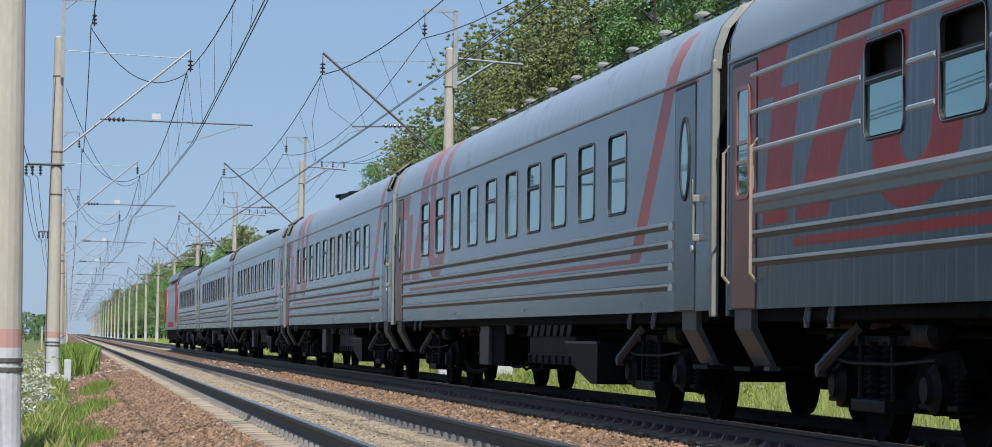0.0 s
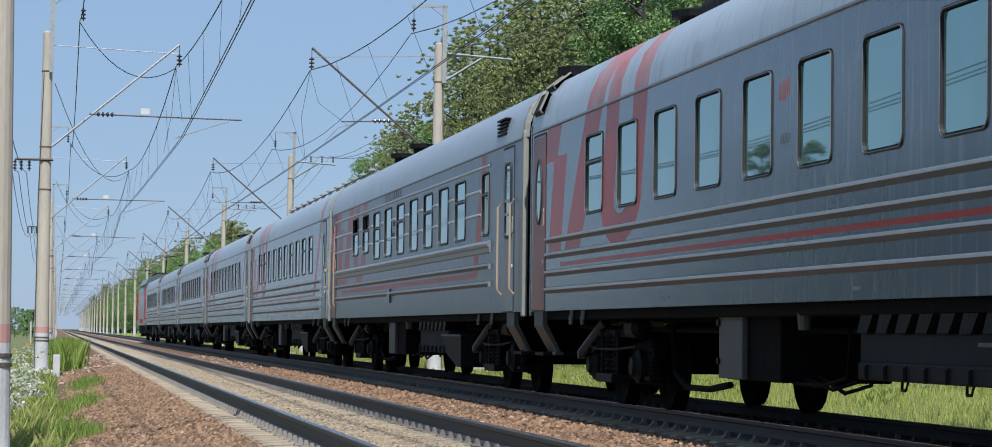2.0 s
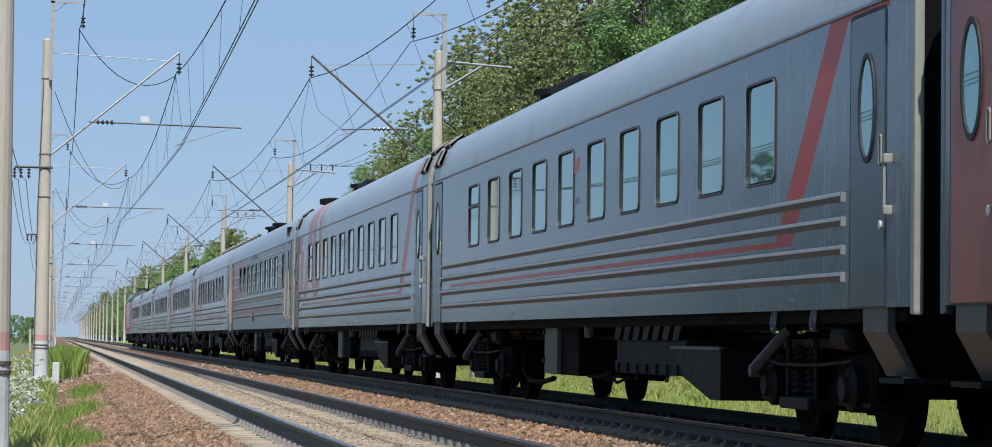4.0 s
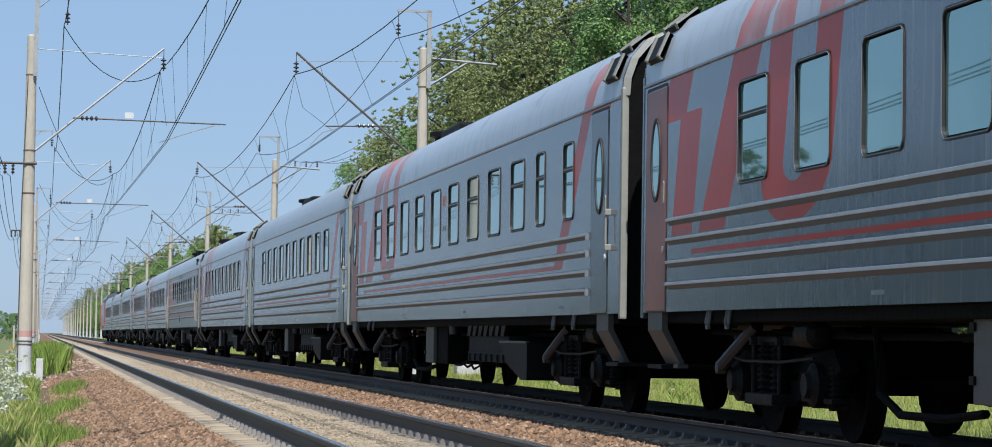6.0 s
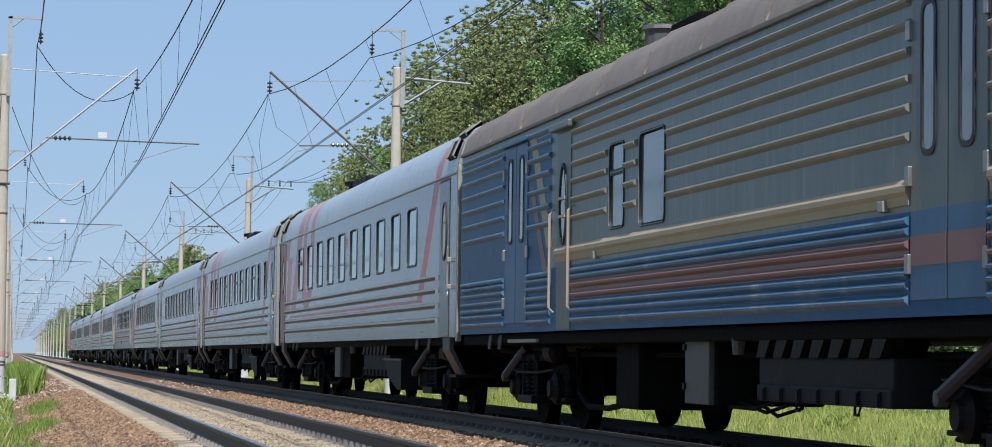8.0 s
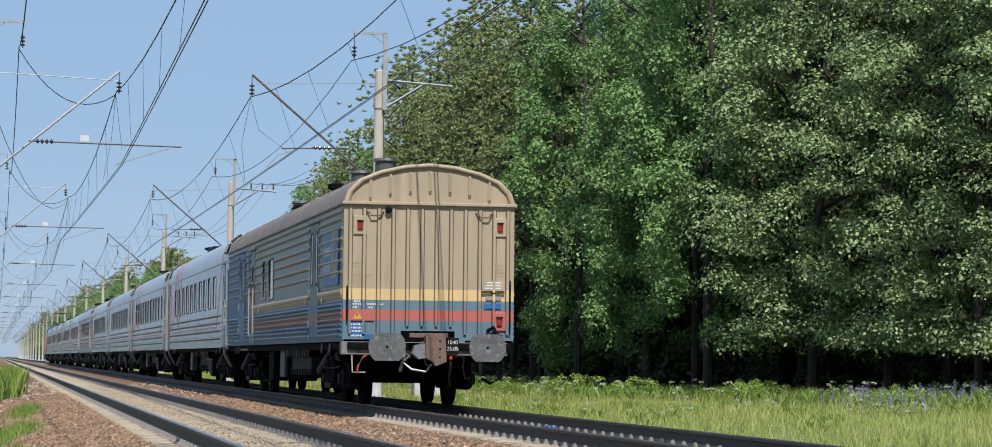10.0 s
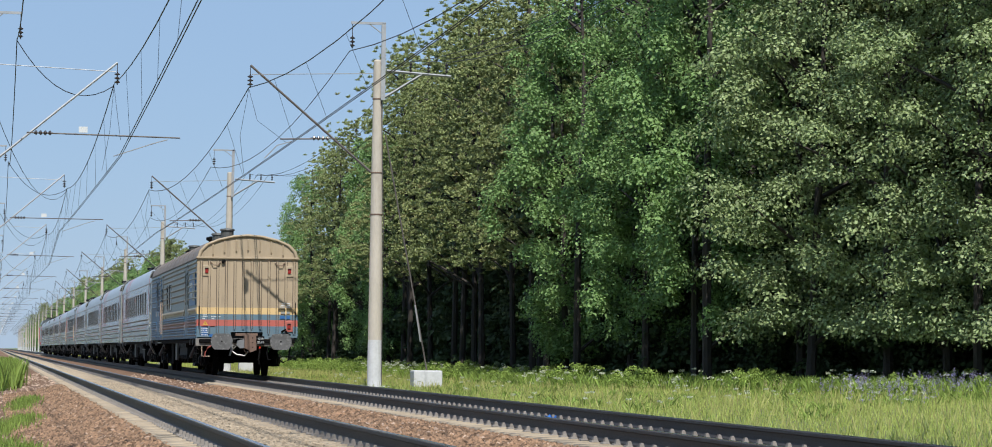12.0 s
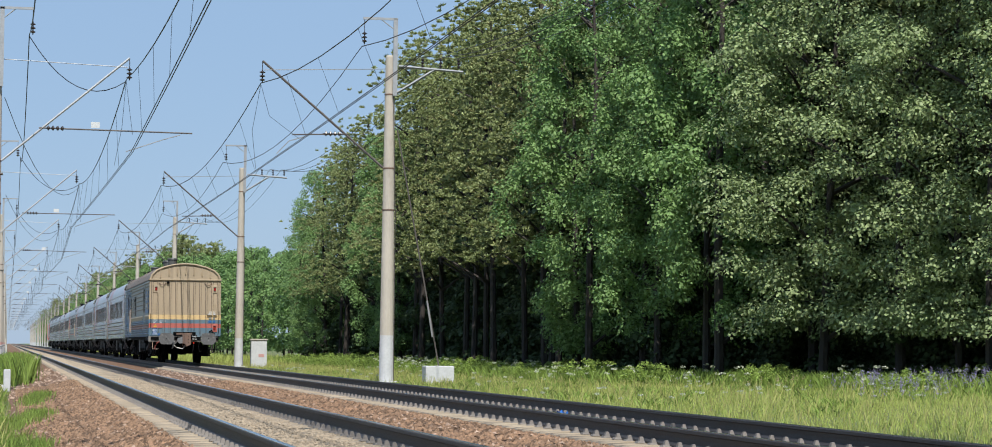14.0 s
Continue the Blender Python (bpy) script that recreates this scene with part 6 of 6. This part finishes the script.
    for u, v in zip(rows, rows[1:]):
        for k in range(len(roof) - 1):
            bm.faces.new((u[k], u[k + 1], v[k + 1], v[k]))
    part("gable_rim", bm, "end_beige", root, smooth=True)
    part("gable_ledge", boxed(-1.57, 1.57, yb - 0.07, yb + 0.01, 3.565, 3.62, 0.012), "end_beige", root)
    part("yellow_band", boxed(-1.53, 1.53, yb, yb + 0.03, 1.88, 2.08), "end_yellow", root)
    part("end_wall_beige_patch", boxed(-1.53, 1.53, yb - 0.004, yb, 2.08, 3.56), "end_beige", root)
    for z0, z1, c in ((1.88, 2.08, "end_yellow"), (1.71, 1.88, "end_blue"), (1.52, 1.71, "end_red")):
        part("painted_band", boxed(-1.53, 1.53, yb - 0.004, yb + 0.03, z0, z1), c, root)
    part("painted_band", prismed([(-1.53, 1.52), (-1.53, 1.18), (-0.5, 1.18), (-0.5, 1.34), (0.47, 1.34), (0.47, 1.18), (0.49, 0.93), (0.66, 0.93), (0.66, 1.18), (1.53, 1.18), (1.53, 1.52)], "y", yb - 0.004, yb + 0.03), "end_blue", root)
    for k in range(12):
        x = -1.43 + k * 2.86 / 11
        if k in (0, 11):
            x *= 0.99
        for z0, z1, c in ((2.08, 3.5, "end_beige"), (1.88, 2.08, "end_yellow"), (1.71, 1.88, "end_blue"), (1.52, 1.71, "end_red"), (1.42 if 3 < k < 8 else 1.28, 1.52, "end_blue")):
            bm = bmesh.new()
            prism(bm, [(x - 0.03, yb), (x - 0.022, yb - 0.04), (x + 0.022, yb - 0.04), (x + 0.03, yb)], "z", z0, z1)
            part("upright_rib", bm, c, root)
        for dx in (-0.042, 0.030):
            part("dirt_seam", boxed(x + dx, x + dx + 0.012, yb - 0.008, yb - 0.004, 1.44 if 3 < k < 8 else 1.3, 3.5), "seam", root)
    for k in range(7):
        x = -1.07 + k * 2.14 / 6
        z1 = 4.16 - 0.12 * x * x
        bm = bmesh.new()
        tube(bm, [(x, yb - 0.004, z1 - 0.36), (x, yb - 0.022, z1 - 0.33), (x, yb - 0.022, z1 - 0.03), (x, yb - 0.004, z1)], 0.028, 6)
        part("gable_rib", bm, "end_beige", root)
    for x in (-0.98, 0.98):
        part("grab_handle", tubed([(x - 0.15, yb - 0.01, 3.45), (x - 0.11, yb - 0.07, 3.43), (x - 0.08, yb - 0.08, 3.37), (x + 0.08, yb - 0.08, 3.37), (x + 0.11, yb - 0.07, 3.43), (x + 0.15, yb - 0.01, 3.45)], 0.014, 5), "rust", root)
    part("socket", lathed([(0.05, 0), (0.06, 0.08), (0.03, 0.1)], pose(-0.75, yb, 3.47, 90, 0, 0), 10), "dark", root)
    for x, z in ((-1.25, 3.2), (1.27, 3.2), (1.27, 1.52)):
        lampc = part("tail_lamp", boxed(x - 0.12, x + 0.12, yb - 0.035, yb, z - 0.17, z + 0.17, 0.02), "end_beige" if z > 2 else "end_red", root, "tail lamp in a square housing")
        part("lens", boxed(x - 0.05, x + 0.05, yb - 0.07, yb - 0.03, z - 0.075, z + 0.075, 0.015), "lamp_red", lampc, "red glass lens")
        part("lens_hood", boxed(x - 0.055, x + 0.055, yb - 0.09, yb - 0.03, z + 0.06, z + 0.085), "dark2", lampc)
    part("corner_rail", tubed([(-1.47, yb - 0.05, 1.5), (-1.47, yb - 0.05, 2.12)], 0.016, 5), "dark", root)
    for z0, z1 in ((1.75, 2.25), (1.3, 1.75)):
        part("corner_rail", tubed([(1.46, yb - 0.05, z0), (1.46, yb - 0.05, z1)], 0.014, 5), "dark", root)
    plate = part("data_plate", boxed(0.95, 1.36, yb - 0.03, yb - 0.018, 2.07, 2.25), "end_beige", root, "grey route plate with unreadable writing")
    for k in range(3):
        part("writing_bar", boxed(1.0 + 0.02 * k, 1.3, yb - 0.033, yb - 0.03, 2.10 + 0.05 * k, 2.125 + 0.05 * k), "white", plate)
    part("plate_rail", boxed(0.95, 1.36, yb - 0.05, yb - 0.02, 2.02, 2.035), "dark", root)
    part("pale_patch", boxed(1.02, 1.30, yb - 0.028, yb - 0.02, 1.9, 1.97), "cream", root)
    part("blue_patch", boxed(1.0, 1.30, yb - 0.028, yb - 0.02, 1.75, 1.84), "panel_blue", root)
    warn = part("warning_box", boxed(-1.40, -0.98, yb - 0.03, yb - 0.015, 1.51, 1.70, 0.005), "end_red", root, "red lidded box with a yellow warning triangle")
    part("warning_triangle", prismed([(-1.36, 1.54), (-1.19, 1.54), (-1.275, 1.68)], "y", yb - 0.036, yb - 0.03), "yellow", warn)
    part("warning_bolt", prismed([(-1.29, 1.56), (-1.265, 1.60), (-1.285, 1.60), (-1.262, 1.65), (-1.28, 1.65), (-1.30, 1.595), (-1.278, 1.595)], "y", yb - 0.038, yb - 0.036), "dark", warn)
    sign = part("blue_sign", boxed(-1.42, -1.17, yb - 0.008, yb - 0.004, 1.22, 1.49), "panel_blue", root, "blue inspection sign with unreadable white writing")
    part("blue_sign", boxed(-1.15, -1.0, yb - 0.008, yb - 0.004, 1.19, 1.27), "panel_blue", root)
    wr = random.Random(9)
    for z in (1.43, 1.37, 1.31, 1.23):
        x = -1.40
        while x < -1.2:
            w = wr.uniform(0.02, 0.05)
            part("writing_bar", boxed(x, x + w, yb - 0.011, yb - 0.008, z, z + 0.032), "white", sign)
            x += w + 0.014
    for x0, z, n, h in ((-1.4, 2.52, 5, 0.03), (-1.38, 2.46, 6, 0.03), (-1.4, 2.31, 9, 0.032), (-1.36, 2.25, 5, 0.03), (-1.4, 2.19, 6, 0.03), (-1.34, 1.84, 3, 0.028), (-1.4, 1.79, 6, 0.03), (-1.1, 1.79, 7, 0.03), (-1.36, 1.73, 2, 0.03), (-1.08, 1.73, 2, 0.03), (1.22, 2.5, 3, 0.03), (1.18, 2.44, 4, 0.03), (1.2, 2.38, 4, 0.03), (1.22, 2.32, 4, 0.03)):
        for j in range(n):
            part("writing_bar", boxed(x0 + 0.042 * j, x0 + 0.042 * j + 0.03, yb - 0.008, yb - 0.004, z, z + h), "white" if z < 2 else "bag_cream", root)
    # headstock, buffers, coupler, hoses
    part("headstock", boxed(-1.56, 1.42, yb - 0.06, yb + 0.2, 0.91, 1.14, 0.015), "headstock", root, "scuffed grey headstock beam")
    part("headstock_pocket", boxed(-0.48, 0.47, yb + 0.2, yb + 0.35, 1.1, 1.4), "inside", root)
    for x in (-0.81, 0.98):
        b = part("buffer_stock", lathed([(0.17, 0.0), (0.17, 0.04), (0.12, 0.06), (0.11, 0.3), (0.07, 0.32), (0.07, 0.42)], pose(x, yb - 0.05, 1.06, 90, 0, 0), 18), "dark2", root)
        pl = [(x + 0.33 * math.cos(2 * math.pi * k / 28), 1.055 + max(-0.25, min(0.235, 0.33 * math.sin(2 * math.pi * k / 28)))) for k in range(28)]
        part("buffer_plate", prismed(pl, "y", yb - 0.50, yb - 0.46), "buffer", b, "scuffed round steel buffer plate")
        part("buffer_hole", lathed([(0.025, 0), (0.02, 0.004)], pose(x, yb - 0.5, 1.05, 90, 0, 0), 10), "dark", b)
    cp = part("coupler", prismed([(-0.13, 1.25), (0.22, 1.25), (0.24, 0.80), (0.05, 0.72), (0.0, 0.80), (-0.12, 0.86)], "y", yb - 0.55, yb - 0.30), "rust", root, "rusty automatic coupler head")
    part("coupler_shank", boxed(-0.1, 0.14, yb - 0.32, yb + 0.4, 0.92, 1.16, 0.02), "rust", cp)
    part("coupler_jaw", prismed([(-0.32, 1.08), (-0.13, 1.12), (-0.12, 0.86), (-0.24, 0.84), (-0.36, 0.95)], "y", yb - 0.46, yb - 0.28), "steel", cp, "worn steel coupler jaw")
    part("coupler_bracket", boxed(-0.38, 0.3, yb - 0.3, yb - 0.2, 1.22, 1.30, 0.01), "rust", cp)
    for x, z in ((0.12, 1.16), (0.12, 1.02), (0.12, 0.88)):
        part("bolt_hole", lathed([(0.018, 0), (0.015, 0.006)], pose(x, yb - 0.55, z, 90, 0, 0), 8), "dark", cp)
    chalk = part("chalk_plate", boxed(0.28, 0.50, yb - 0.28, yb - 0.25, 0.95, 1.22, 0.01), "dark2", root, "grey plate with chalked figures")
    for word, x, z in (("1040", 0.29, 1.11), ("25.05", 0.285, 1.0)):
        cu = bpy.data.curves.new("chalk_figures", "FONT")
        cu.body, cu.size, cu.extrude = word, 0.095, 0.001
        me = bpy.data.meshes.new_from_object(bpy.data.objects.new("chalk_figures", cu))
        me.materials.append(M["white"])
        ob = new("chalk_figures", me)
        ob.parent = chalk
        ob.matrix_basis = pose(x, yb - 0.283, z, 90, 0, 0)
    for pts, r, c in (([(-0.35, yb - 0.1, 0.9), (-0.5, yb - 0.3, 0.78), (-0.35, yb - 0.35, 0.66), (-0.1, yb - 0.35, 0.62), (0.0, yb - 0.35, 0.75)], 0.022, "steel"), ([(0.38, yb - 0.15, 0.92), (0.36, yb - 0.25, 0.7), (0.33, yb - 0.25, 0.5), (0.36, yb - 0.2, 0.36)], 0.024, "dark2"), ([(0.62, yb - 0.15, 0.9), (0.58, yb - 0.25, 0.7), (0.62, yb - 0.25, 0.5), (0.72, yb - 0.2, 0.52)], 0.016, "dark2"), ([(-1.38, yb - 0.12, 0.9), (-1.38, yb - 0.2, 0.6), (-1.15, yb - 0.2, 0.6)], 0.012, "chrome"), ([(-1.1, yb - 0.1, 0.92), (-1.2, yb - 0.22, 0.86), (-1.28, yb - 0.22, 0.72), (-1.3, yb - 0.22, 0.58)], 0.02, "hose_red"), ([(-0.45, yb - 0.2, 0.95), (-0.55, yb - 0.3, 0.62)], 0.03, "steel"), ([(1.0, yb + 0.1, 0.5), (1.1, yb - 0.1, 0.42), (1.25, yb - 0.2, 0.5), (1.3, yb - 0.15, 0.9)], 0.028, "dark2"), ([(-0.15, yb - 0.3, 0.98), (-0.1, yb - 0.36, 0.75), (-0.02, yb - 0.38, 0.7)], 0.014, "rust"), ([(1.05, yb - 0.05, 1.35), (1.15, yb - 0.12, 1.42), (1.2, yb - 0.15, 1.3), (1.3, yb - 0.1, 1.25)], 0.035, "dark")):
        part("hose", tubed(pts, r, 7), c, root, "hanging brake hose" if c == "dark2" else "")
    part("hose_tap", lathed([(0.03, -0.03), (0.04, 0), (0.03, 0.05)], pose(0.37, yb - 0.2, 0.87, 90, 0, 0), 8), "loco_red", root)
    part("end_step", boxed(1.05, 1.45, yb - 0.1, yb + 0.2, 0.58, 0.61), "dark2", root)
    # roof gear
    st = part("roof_stack", boxed(-0.42, 0.42, 0.2, 1.0, 4.25, 4.45, 0.03), "dark", root, "sooty stove chimney group")
    part("chimney", lathed([(0.13, 4.4), (0.13, 4.6), (0.22, 4.62), (0.22, 4.72), (0.1, 4.76)], pose(-0.1, 0.5, 0), 14), "dark", st)
    part("chimney_cap", boxed(0.0, 0.45, 0.3, 0.8, 4.42, 4.6, 0.03), "dark", st)
    part("roof_ladder", boxed(-0.9, 0.9, 1.4, 2.6, 4.18, 4.30, 0.02), "dark", root)
    for y in (-9.0, -5.6, 5.0):
        part("roof_ventilator", lathed([(0.2, 4.1), (0.2, 4.53), (0.24, 4.55), (0.22, 4.60), (0.05, 4.62)], pose(-0.4, y, 0.0), 14), "plate", root)
    part("gangway", boxed(-0.68, 0.68, half, half + 0.4, 1.15, 3.45, 0.05), "rubber", root)
    part("coupler_front", boxed(-0.16, 0.16, half - 0.3, half + 0.5, 0.9, 1.2, 0.03), "rust", root)
    part("end_step", boxed(-1.5, -1.0, 6.6, 8.4, 1.02, 1.06), "cream", root)
    bogie(root, 8.1)
    bogie(root, -8.1)
    under_gear(root, (-0.9, 0.02), (-6.0, -2.55), False)
    part("underfloor_box", boxed(-1.3, -0.3, 2.2, 3.24, 0.32, 1.0, 0.03), "dark", root)
    return root


CARS.append((baggage_van(), 29.33 + 11.78))


# ---- locomotive ----
def locomotive():
    root = empty("electric_locomotive", "grey and red electric locomotive at the head of the train", "locomotive", "coaches of the train")
    prof = [(-1.5, 1.1), (1.5, 1.1), (1.5, 3.6), (1.1, 4.1), (-1.1, 4.1), (-1.5, 3.6)]
    part("body", prismed(prof, "y", -8.0, 9.0), "loco_grey", root)
    nose = prismed([(x * 1.003, z + 0.004) for x, z in prof], "y", -9.2, -4.6)
    part("cab", nose, "loco_grey", root, "grey cab")
    hood = [(-1.45, 4.0), (1.45, 4.0), (1.2, 4.45), (0.6, 4.72), (-0.6, 4.72), (-1.2, 4.45)]
    part("roof_hood", prismed(hood, "y", -7.6, 7.4), "greydirt", root, "dark grey rounded roof hood")
    for s in (-1, 1):
        part("corner_panel", boxed(*sorted((s * 1.49, s * 1.53)), -9.2, -7.3, 1.5, 3.75), "loco_red", root, "bright red corner panel")
        part("front_panel", boxed(*sorted((s * 1.49, s * 1.53)), 6.6, 9.0, 1.5, 3.6), "loco_red", root, "bright red front panel")
    for s in (-1, 1):
        part("red_panel", boxed(*sorted((s * 1.5, s * 1.51)), -5, 3, 1.25, 1.55), "loco_red", root)
        for y in (-7, -2, 4):
            part("window", boxed(*sorted((s * 1.5, s * 1.515)), y, y + 0.9, 2.5, 3.2), "glass", root)
    part("windscreen", boxed(-1.1, 1.1, -9.22, -9.2, 2.6, 3.4), "glass", root)
    part("underframe", boxed(-1.35, 1.35, -8.6, 8.6, 0.5, 1.1, 0.05), "dark", root)
    for y in (-5.5, 5.5):
        bogie(root, y)
    for y, up in ((-6, 1.7), (6, 0.75)):
        p = part("pantograph", tubed([(0, y + 1.2, 4.7), (0, y - 0.9, 4.7 + up * 0.5), (0, y + 0.4, 4.3 + up)], 0.035, 6), "dark", root)
        part("collector", tubed([(-0.8, y + 0.4, 4.25 + up), (-0.5, y + 0.4, 4.32 + up), (0.5, y + 0.4, 4.32 + up), (0.8, y + 0.4, 4.25 + up)], 0.03, 6), "dark", p)
    part("roof_gear", boxed(-0.7, 0.7, -3, 3, 4.6, 4.86, 0.1), "dark2", root)
    return root


CARS.append((locomotive(), 65.9 + PITCH * 9 + 12.5 + 10.0))


def shift(t):
    """How far along the line the train stands from its place at 9 s."""
    return float(np.interp(t, [p[0] for p in RUN], [p[1] for p in RUN]))


RUN = [(0.0, -154.9), (1.5, -128.6), (3.0, -102.9), (6.5, -42.9), (7.5, -25.7), (9.0, 0.0), (12.5, 60.0), (14.0, 85.8)]


def motions():
    for ob, y in CARS:
        rows = [(t, pose(X_FAR, y + s, 0)) for t, s in RUN]
        walk(ob, rows)
    times = [i / 30 for i in range(0, 14 * 30 + 1)]
    turns = [(t, -math.degrees(shift(t) / 0.475)) for t in times]
    for ws, yy in WHEELS:
        walk(ws, [(t, pose(0, yy, 0.475, a % 360, 0, 0)) for t, a in turns])


motions()
